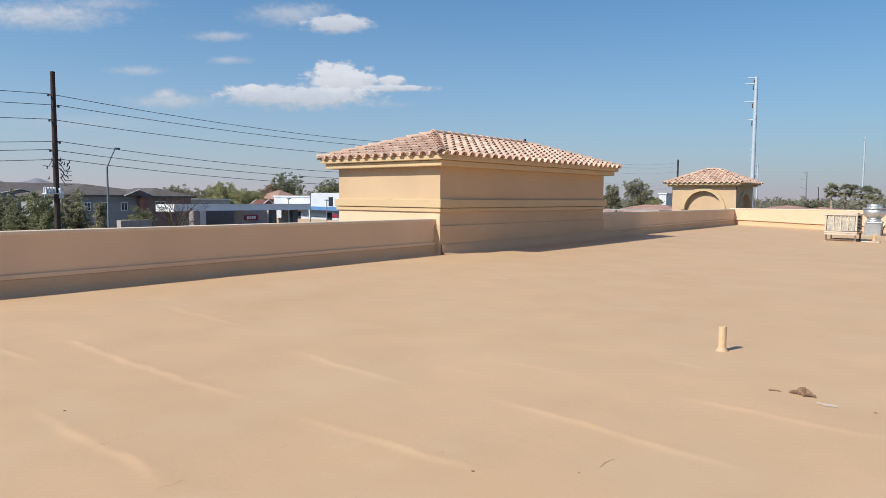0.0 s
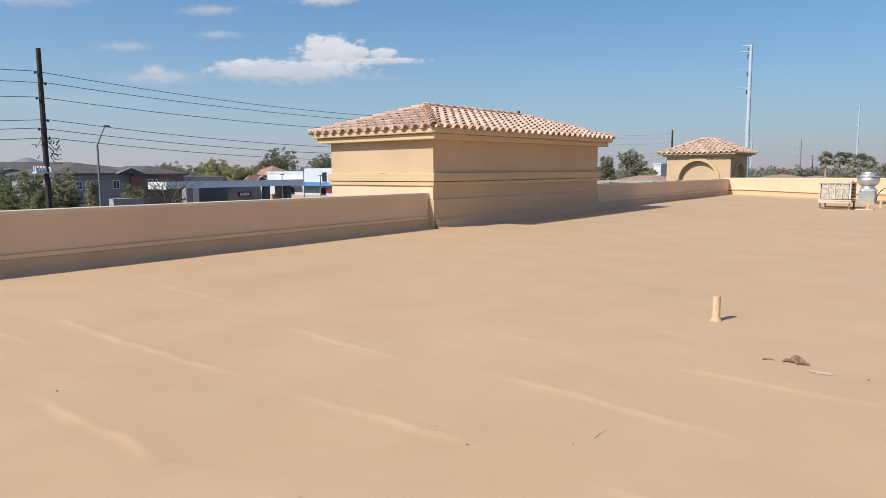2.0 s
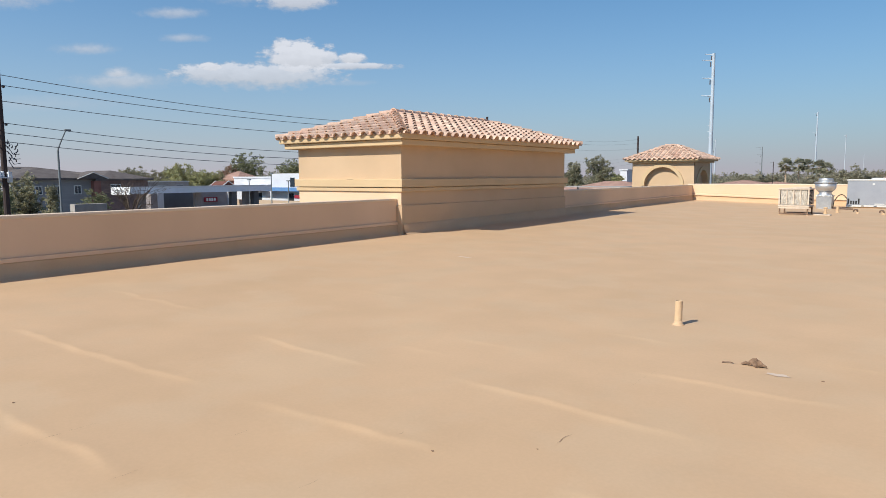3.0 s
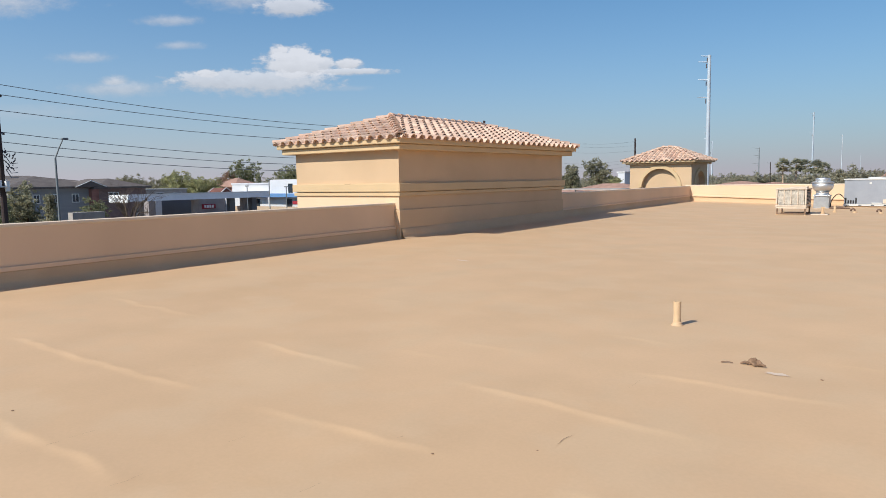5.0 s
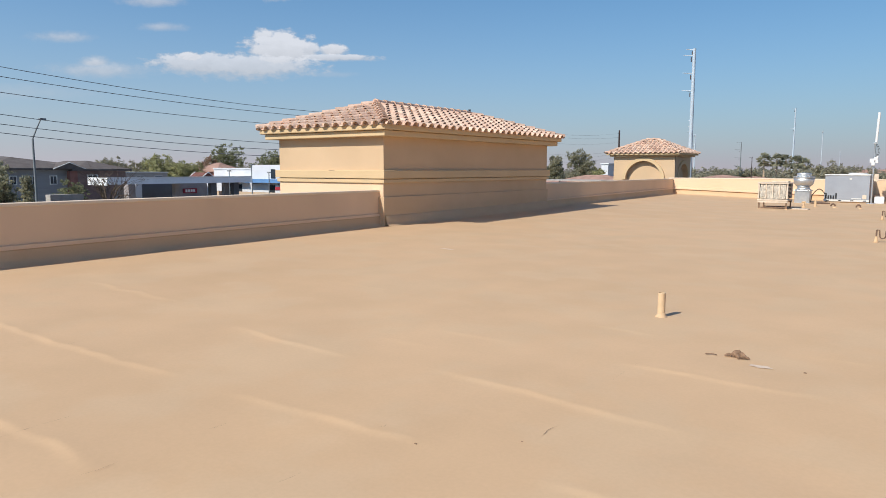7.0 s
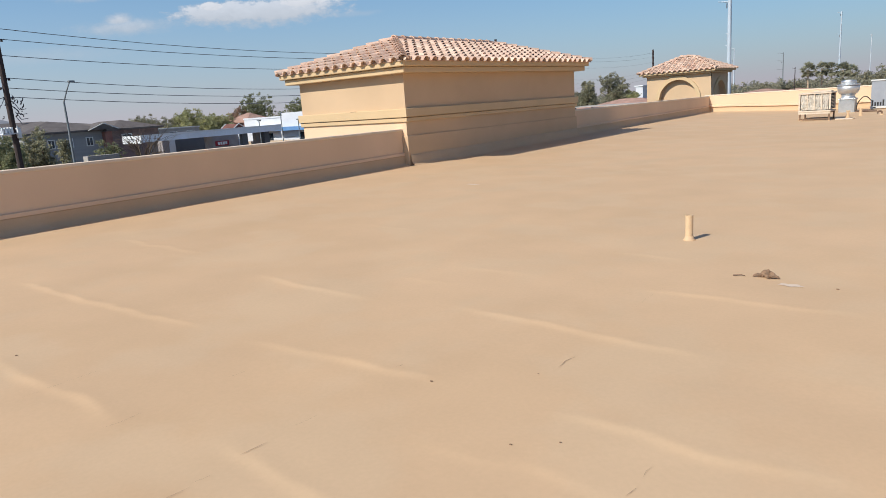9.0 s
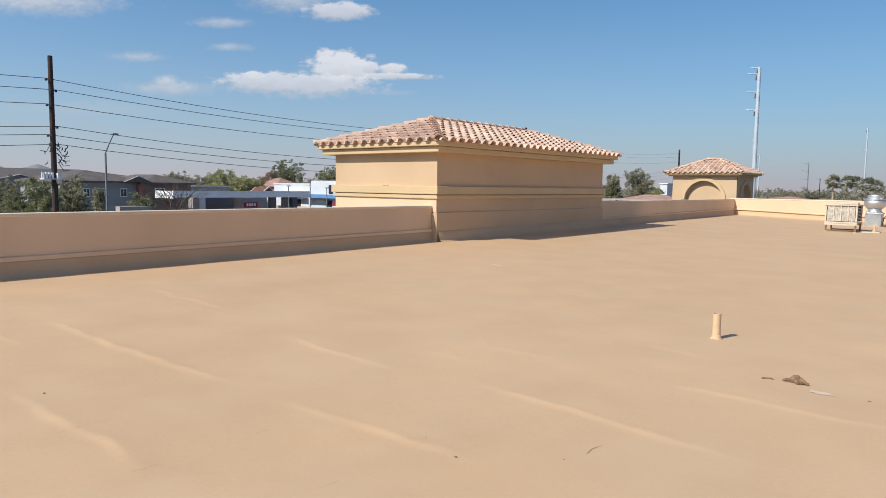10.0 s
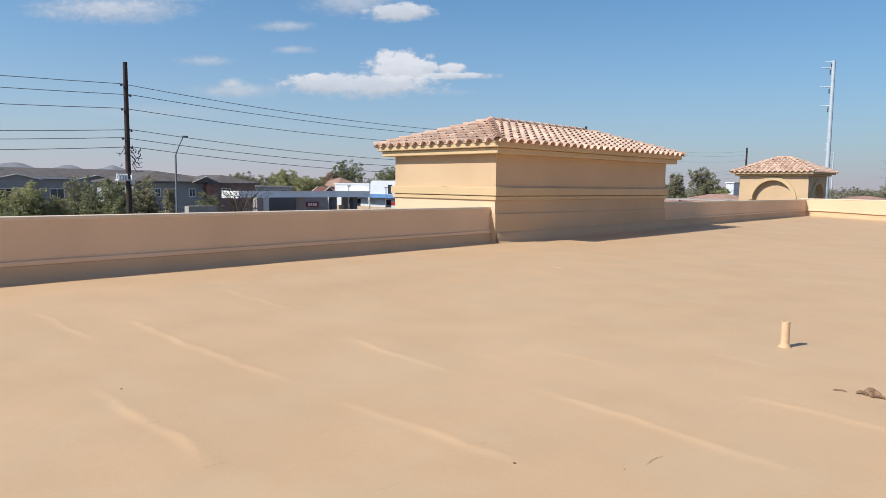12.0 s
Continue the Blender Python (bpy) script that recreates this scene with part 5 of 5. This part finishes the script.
def kiosk():
    t = thing("kiosk", (-73, 46, GROUND_Z), "dark shop front under the canopy with a red sign", "shop")
    part("wall", boxed(-73.3, 40.6, GROUND_Z, -72.3, 41.4, -0.05), SHOPWALL, t)
    part("wall", boxed(-73.3, 41.4, GROUND_Z, -72.2, 42.1, -0.1), WHITEWALL, t, "pale wall")
    part("shop_front", boxed(-73.3, 42.1, GROUND_Z, -72.3, 46.1, -0.05), DARKCLAD, t, "dark shop front")
    part("pier", boxed(-76, 46.1, GROUND_Z, -72.0, 46.42, -0.02), TRIMW, t, "white pier")
    part("wall", boxed(-76, 46.42, GROUND_Z, -72.4, 50.6, -0.15), SHOPWALL, t)
    part("shelf", boxed(-72.39, 46.6, -1.95, -72.0, 50.4, -1.75), WHITEWALL, t, "pale ledge below the sign")
    part("pier", boxed(-76, 50.6, GROUND_Z, -72.1, 51.5, -0.1), WHITEWALL, t, "pale pier")
    part("sign", boxed(-72.38, 47.3, -1.30, -72.25, 49.1, -0.75), REDSIGN, t, "red sign board")
    for k in range(4):
        part("sign_bar", boxed(-72.24, 47.55 + 0.34 * k, -1.2, -72.21, 47.80 + 0.34 * k, -0.86), BARWHITE, t, "white lettering bar")


kiosk()

shop()


def white_hall():
    t = thing("white_hall", (-82, 78, GROUND_Z), "low white commercial hall with a stepped parapet and blue awnings", "hall")
    part("wall", boxed(-98.0, 70.0, GROUND_Z, -87.62, 85, 1.45), WHITEWALL, t)
    part("wall", boxed(-87.6, 69.6, GROUND_Z, -66, 85, 2.15), WHITEWALL, t)
    part("parapet", boxed(-98.1, 69.9, 1.453, -87.62, 85.1, 1.70), WHITEWALL, t)
    part("awning", boxed(-88.5, 68.2, -0.55, -72, 69.58, 0.0), BLUE, t, "blue awning")
    part("canopy", boxed(-95.3, 68.6, -0.5, -89.0, 69.98, 0.05), BLUEGREY, t, "blue-grey canopy")
    for x in (-93.9, -91.3, -83.0, -76):
        y = 70.0 if x < -87.6 else 69.6
        part("opening", boxed(x - 0.55, y - 0.06, -3.2, x + 0.55, y + 0.02, -0.9), GLASS, t, "dark shop window")
    part("window", boxed(-83.2, 69.54, 0.1, -82.2, 69.62, 1.5), GLASS, t, "tall dark window")
    part("plinth", boxed(-97.9, 67.5, GROUND_Z, -70, 67.9, -1.95), SAND, t, "low sand-coloured wall before the hall")
    part("band", boxed(-81.5, 69.52, 0.5, -77.5, 69.62, 1.3), BLUEGREY, t, "blue-grey sign band")
    part("sign", boxed(-80.6, 68.1, -1.6, -79.4, 68.18, -1.1), REDSIGN, t, "red sign board")


white_hall()


def lot_lamp(ux, uy, tan):
    p = away(ux, uy, tan, 95)
    t = thing("lot_lamp", (p.x, p.y, GROUND_Z), "thin dark lamp post before the white hall", "lamp post", group="lamp posts before the hall")
    part("post", tubed([(p.x, p.y, GROUND_Z), (p.x, p.y, p.z)], 0.075, 8, 0.06), LAMPSTEEL, t)
    part("lamp_head", boxed(p.x - 0.28, p.y - 0.15, p.z + 0.002, p.x + 0.28, p.y + 0.15, p.z + 0.14, bevel=0.03), LAMPSTEEL, t)


for ux, uy, tan in ((-0.8011, 0.5985, -0.004), (-0.7827, 0.6224, 0.0046), (-0.768, 0.6405, -0.006)):
    lot_lamp(ux, uy, tan)


def small_house(x, y, w, l, eave, ridge, wall, roof, label, name="house"):
    t = thing(name, (x, y, GROUND_Z), label, "house", group="low houses in the distance")
    part("wall", boxed(x - w / 2, y - l / 2, GROUND_Z, x + w / 2, y + l / 2, eave - 0.2), wall, t)
    part("roof", pitched(bmesh.new(), x - w / 2, y - l / 2, x + w / 2, y + l / 2, eave, ridge), roof, t)
    return t




def gable_house():
    p = away(-0.8222, 0.5692, 0, 112)
    t = thing("house", (p.x, p.y, GROUND_Z), "red-brown house with a steep dark roof and white barge boards", "house", group="low houses in the distance")
    part("wall", boxed(p.x - 1.4, p.y - 1.3, GROUND_Z, p.x + 1.4, p.y + 1.3, -0.25), BRICKRED, t)
    roof = part("roof", pitched(bmesh.new(), p.x - 1.4, p.y - 1.3, p.x + 1.4, p.y + 1.3, -0.05, 1.0, hip=False, over=0.25), DARKRED, t, "steep dark red roof")
    for dx in (-1.68, 1.68):
        for q in (-1, 1):
            part("barge_board", tubed([(p.x + dx, p.y + q * 1.58, -0.05), (p.x + dx, p.y, 1.05)], 0.07, 6), TRIMW, roof, "white barge board")


gable_house()
small_house(-104.9, 76.0, 6, 5, 1.25, 2.65, BRICKRED, REDROOF, "red-brown house with a peaked red tile roof")
small_house(-125, 62, 14, 10, 0.6, 1.9, SAND, SHINGLE, "pale house with a low grey roof")
for ux, uy, d, w, l, e, r in [(-0.45, 0.893, 98, 6, 5, -0.7, 0.1), (-0.397, 0.9178, 104, 9, 6, -0.1, 0.75), (-0.33, 0.944, 112, 12, 9, -0.8, 0.2), (-0.262, 0.965, 118, 12, 9, -0.7, 0.2), (-0.238, 0.971, 150, 10, 9, -0.4, 0.5), (-0.2, 0.98, 175, 9, 9, -0.7, 0.0), (-0.06, 0.998, 190, 15, 9, 0.5, 1.6), (-0.02, 1.0, 180, 12, 9, 0.6, 1.9)]:
    p = away(ux, uy, 0, d)
    small_house(p.x, p.y, w, l, e, r, SAND, REDROOF, "low sand-walled house with a red tile roof")
for ux, uy, d, w, z in [(-0.034, 0.9994, 260, 5, 0.7), (-0.3794, 0.9252, 150, 1.5, 2.6)]:
    p = away(ux, uy, 0, d)
    t = thing("shed", (p.x, p.y, GROUND_Z), "plain white flat-roofed shed in the distance", "shed", group="white sheds in the distance")
    part("wall", boxed(p.x - w / 2, p.y - 3, GROUND_Z, p.x + w / 2, p.y + 3, z), WHITEWALL, t)
    part("roof", boxed(p.x - w / 2 - 0.2, p.y - 3.2, z + 0.003, p.x + w / 2 + 0.2, p.y + 3.2, z + 0.2), TRIMW, t)
def pale_block():
    p = away(-0.867, 0.4985, -0.006, 108)
    t = thing("low_block", (p.x, p.y, GROUND_Z), "pale flat-roofed block behind the canopy", "building")
    wall = part("wall", boxed(p.x - 3, p.y - 4.5, GROUND_Z, p.x + 1, p.y + 4.5, p.z), CONCRETE, t)
    part("roof_rim", boxed(p.x - 3.1, p.y - 4.6, p.z + 0.002, p.x + 1.1, p.y + 4.6, p.z + 0.15), PALE, t, "white roof rim")
    for dy in (-3.2, 0.2, 3.0):
        window_on_x(t, p.x + 1, p.y + dy, p.z - 0.9, 1.3, 1.0)


pale_block()


def carport():
    t = thing("carport", (-25.5, 54, GROUND_Z), "flat white carport roof on thin posts", "carport")
    part("roof", boxed(-28.6, 52.5, 0.62, -22.6, 56.5, 0.68), CONCRETE, t)
    for x in (-28.0, -23.2):
        for y in (53, 56):
            part("post", tubed([(x, y, GROUND_Z), (x, y, 0.618)], 0.07, 8), LAMPSTEEL, t)
    part("lamp_post", tubed([(-28.2, 52.3, GROUND_Z), (-28.2, 52.3, 1.75)], 0.06, 8), LAMPSTEEL, t)


carport()
solid("low_wall", boxed(-58.0, 25.6, GROUND_Z, -57.2, 28.2, -0.5), CONCRETE, "low pale grey block wall across the street", "wall", base=(-57.6, 27, GROUND_Z))


# ---- trees ----
def leaves(rnd, centre, radii, clumps, per, size, hollow=0.35):
    """Clumps of small leaf blades inside an uneven crown."""
    verts, faces = [], []
    seed = rnd.random() * 50
    for _ in range(clumps):
        while True:
            p = Vector((rnd.uniform(-1, 1), rnd.uniform(-1, 1), rnd.uniform(-1, 1)))
            lump = 0.78 + 0.55 * noise.noise(p * 1.7 + Vector((seed, 0, 0)))
            if hollow < p.length < lump:
                break
        c = Vector((centre[0] + p.x * radii[0], centre[1] + p.y * radii[1], centre[2] + p.z * radii[2]))
        for _ in range(per):
            q = c + Vector((rnd.gauss(0, size), rnd.gauss(0, size), rnd.gauss(0, size * 0.8)))
            d = Vector((rnd.gauss(0, 1), rnd.gauss(0, 1), rnd.gauss(0, 0.7))).normalized() * size
            e = d.cross(Vector((rnd.gauss(0, 1), rnd.gauss(0, 1), rnd.gauss(0, 1)))).normalized() * size * 0.45
            k = len(verts)
            verts += [q - d, q + e, q + d, q - e]
            faces.append((k, k + 1, k + 2, k + 3))
    return verts, faces


def foliage(name, verts, faces, mat, parent=None):
    me = bpy.data.meshes.new(name)
    off = base_of(parent) if parent else Vector()
    me.from_pydata([tuple(v - off) for v in verts], [], faces)
    me.materials.append(mat)
    ob = new(name, me)
    ob.parent = parent
    return ob


def tree(x, y, top, spread, mat, seed, label, low=None, clumps=170, per=9, size=0.3, bare=False):
    rnd = random.Random(seed)
    t = thing("tree", (x, y, GROUND_Z), label, "tree", group="street trees")
    H = top - GROUND_Z
    low = GROUND_Z + H * 0.3 if low is None else low
    trunk_top = Vector((x + rnd.uniform(-0.3, 0.3), y + rnd.uniform(-0.3, 0.3), low + (top - low) * 0.35))
    part("trunk", tubed([(x, y, GROUND_Z - 0.1), Vector((x, y, GROUND_Z)).lerp(trunk_top, 0.5) + Vector((0.15, -0.1, 0)), trunk_top], 0.03 * H, 9, 0.014 * H), BARK, t)
    mid = (low + top) / 2
    blobs = []
    for k in range(7):
        a = 2 * math.pi * k / 7 + rnd.random()
        r = spread * rnd.uniform(0.35, 0.62)
        e = Vector((x + r * math.cos(a), y + r * math.sin(a), mid + (top - low) * rnd.uniform(-0.18, 0.28)))
        m = trunk_top.lerp(e, 0.5) + Vector((0, 0, 0.06 * H))
        part("limb", tubed([trunk_top - Vector((0, 0, 0.05 * H)), m, e], 0.011 * H, 6, 0.004 * H), BARK, t)
        blobs.append(e)
        if bare:
            for _ in range(14):
                tip = e + Vector((rnd.uniform(-1, 1), rnd.uniform(-1, 1), rnd.uniform(-0.2, 1.2))) * spread * 0.4
                s = trunk_top.lerp(e, rnd.uniform(0.4, 1))
                part("twig", tubed([s, s.lerp(tip, 0.5) + Vector((0, 0, 0.15)), tip], 0.017, 5, 0.007), BARK, t)
    if bare:
        return t
    verts, faces = [], []
    blobs.append(Vector((x, y, top - (top - low) * 0.3)))
    for e in blobs:
        rr = spread * rnd.uniform(0.42, 0.6)
        v, f = leaves(rnd, e, (rr, rr, (top - low) * rnd.uniform(0.22, 0.32)), clumps // 8, per, size, 0.15)
        k = len(verts)
        verts += v
        faces += [tuple(i + k for i in q) for q in f]
    foliage("crown", verts, faces, mat, t)
    return t


# before the long apartments
for k, (ux, uy, d, tan, spread, mat, low) in enumerate([
        (-0.986, 0.165, 66, 0.0135, 2.6, LEAF, -5), (-0.979, 0.206, 52, -0.023, 2.2, LEAF, -5), (-0.973, 0.231, 58, -0.0005, 2.3, LEAF_PALE, -5), (-0.966, 0.259, 60, -0.006, 1.9, LEAF_PALE, -5),
        (-0.958, 0.286, 64, 0.0140, 1.7, LEAF_OLIVE, -5), (-0.949, 0.316, 56, 0.0080, 2.2, LEAF, -5), (-0.942, 0.335, 53, 0.0, 1.6, LEAF, -5), (-0.932, 0.361, 60, 0.0070, 1.7, LEAF_OLIVE, -5),
        (-0.922, 0.388, 58, 0.0040, 0.8, LEAF_OLIVE, -4.5)]):
    p = away(ux, uy, tan, d)
    tree(p.x, p.y, p.z, spread, mat, 20 + k, "leafy green street tree before the grey apartments", low=low, clumps=int(290 * spread), per=26, size=0.085)
p = away(-0.904, 0.4275, -0.004, 66)
tree(p.x, p.y, p.z, 1.9, LEAF, 31, "small round green tree beside the apartment house", low=-4.6, clumps=320, per=20, size=0.09)
p = away(-0.8813, 0.4726, 0.004, 62)
tree(p.x, p.y, p.z, 3.3, LEAF, 32, "bare thin-branched tree before the canopy", low=-3.5, bare=True)
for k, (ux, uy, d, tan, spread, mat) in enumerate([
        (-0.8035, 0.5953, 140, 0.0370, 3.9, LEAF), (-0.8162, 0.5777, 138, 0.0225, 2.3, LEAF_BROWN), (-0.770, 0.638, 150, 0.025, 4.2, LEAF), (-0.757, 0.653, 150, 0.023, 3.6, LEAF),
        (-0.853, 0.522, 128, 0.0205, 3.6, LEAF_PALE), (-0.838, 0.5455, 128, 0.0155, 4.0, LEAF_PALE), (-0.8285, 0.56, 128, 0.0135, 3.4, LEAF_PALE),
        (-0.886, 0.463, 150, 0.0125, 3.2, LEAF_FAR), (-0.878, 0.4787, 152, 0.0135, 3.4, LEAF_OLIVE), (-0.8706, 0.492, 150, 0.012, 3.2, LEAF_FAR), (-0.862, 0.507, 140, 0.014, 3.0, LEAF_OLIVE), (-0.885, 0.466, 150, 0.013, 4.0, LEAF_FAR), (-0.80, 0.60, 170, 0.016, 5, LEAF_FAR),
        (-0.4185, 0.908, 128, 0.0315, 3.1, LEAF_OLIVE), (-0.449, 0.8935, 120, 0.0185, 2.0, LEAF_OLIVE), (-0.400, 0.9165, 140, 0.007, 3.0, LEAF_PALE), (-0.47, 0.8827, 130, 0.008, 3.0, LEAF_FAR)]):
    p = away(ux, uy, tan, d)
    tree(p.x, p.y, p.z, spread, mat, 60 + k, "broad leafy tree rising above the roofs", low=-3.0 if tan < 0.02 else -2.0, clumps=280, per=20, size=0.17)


def palm(ux, uy, tan, d, seed):
    rnd = random.Random(seed)
    top = away(ux, uy, tan, d)
    t = thing("palm_tree", (top.x, top.y, GROUND_Z), "fan palm with a rough trunk and drooping fronds", "palm", group="palm trees")
    c = Vector((top.x, top.y, top.z - 1.3))
    part("trunk", tubed([(top.x, top.y, GROUND_Z), (top.x + 0.1, top.y, GROUND_Z + (c.z - GROUND_Z) * 0.5), c], 0.26, 9, 0.2), SAND, t)
    verts, faces = [], []
    for k in range(75):
        a, e = rnd.uniform(0, 2 * math.pi), radians(rnd.uniform(-55, 85))
        d = Vector((math.cos(a) * math.cos(e), math.sin(a) * math.cos(e), math.sin(e)))
        hub = c + d * rnd.uniform(0.7, 1.25)
        side = d.cross(Vector((rnd.gauss(0, 0.3), rnd.gauss(0, 0.3), 1))).normalized()
        n = len(verts)
        verts += [c, hub + side * 0.02, hub - side * 0.02]
        faces.append((n, n + 1, n + 2))
        for q in range(9):
            f = radians(-70 + 17.5 * q)
            tip = hub + (d * math.cos(f) + side * math.sin(f)) * rnd.uniform(0.75, 1.05) + Vector((0, 0, -0.18))
            w = side * math.cos(f) - d * math.sin(f)
            n = len(verts)
            verts += [hub, hub.lerp(tip, 0.5) + w * 0.09, tip, hub.lerp(tip, 0.5) - w * 0.09]
            faces.append((n, n + 1, n + 2, n + 3))
    foliage("crown", verts, faces, FROND, t)


for k, (ux, uy, tan, d) in enumerate([(-0.1905, 0.9817, 0.0195, 175), (-0.1755, 0.9845, 0.0190, 180), (-0.1650, 0.9863, 0.0185, 186), (-0.1530, 0.9882, 0.0160, 178), (-0.1440, 0.9896, 0.0135, 190)]):
    palm(ux, uy, tan, d, 300 + k)


def far_woods():
    rnd = random.Random(77)
    verts, faces = [], []
    for _ in range(620):
        a = radians(rnd.uniform(-6, 80))
        d = rnd.uniform(200, 420)
        x, y = EYE.x - math.sin(a) * d, EYE.y + math.cos(a) * d
        h = rnd.uniform(6.0, 8.0) + 0.004 * (d - 200)
        r = rnd.uniform(2.5, 5)
        v, f = leaves(rnd, (x, y, GROUND_Z + h * 0.55), (r, r, h * 0.55), 24, 12, 0.38, 0.0)
        k = len(verts)
        verts += v
        faces += [tuple(i + k for i in q) for q in f]
    # the haze over the far trees is in their pale leaf colour
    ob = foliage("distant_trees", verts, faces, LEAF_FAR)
    tagged(ob, "band of green trees along the horizon, paled for haze", "trees", kind="stuff")


far_woods()
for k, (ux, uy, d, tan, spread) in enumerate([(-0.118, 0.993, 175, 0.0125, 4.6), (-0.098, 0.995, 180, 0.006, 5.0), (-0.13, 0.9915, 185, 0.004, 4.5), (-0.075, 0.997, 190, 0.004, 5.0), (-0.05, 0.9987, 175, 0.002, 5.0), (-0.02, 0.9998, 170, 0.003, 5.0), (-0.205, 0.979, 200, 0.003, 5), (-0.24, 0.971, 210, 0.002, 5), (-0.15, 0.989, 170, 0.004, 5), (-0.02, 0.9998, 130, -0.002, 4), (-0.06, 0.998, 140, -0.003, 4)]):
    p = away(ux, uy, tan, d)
    tree(p.x, p.y, p.z, spread, LEAF_FAR, 140 + k, "haze-paled green tree on the far side of the neighbourhood", low=-4.5, clumps=300, per=14, size=0.24)
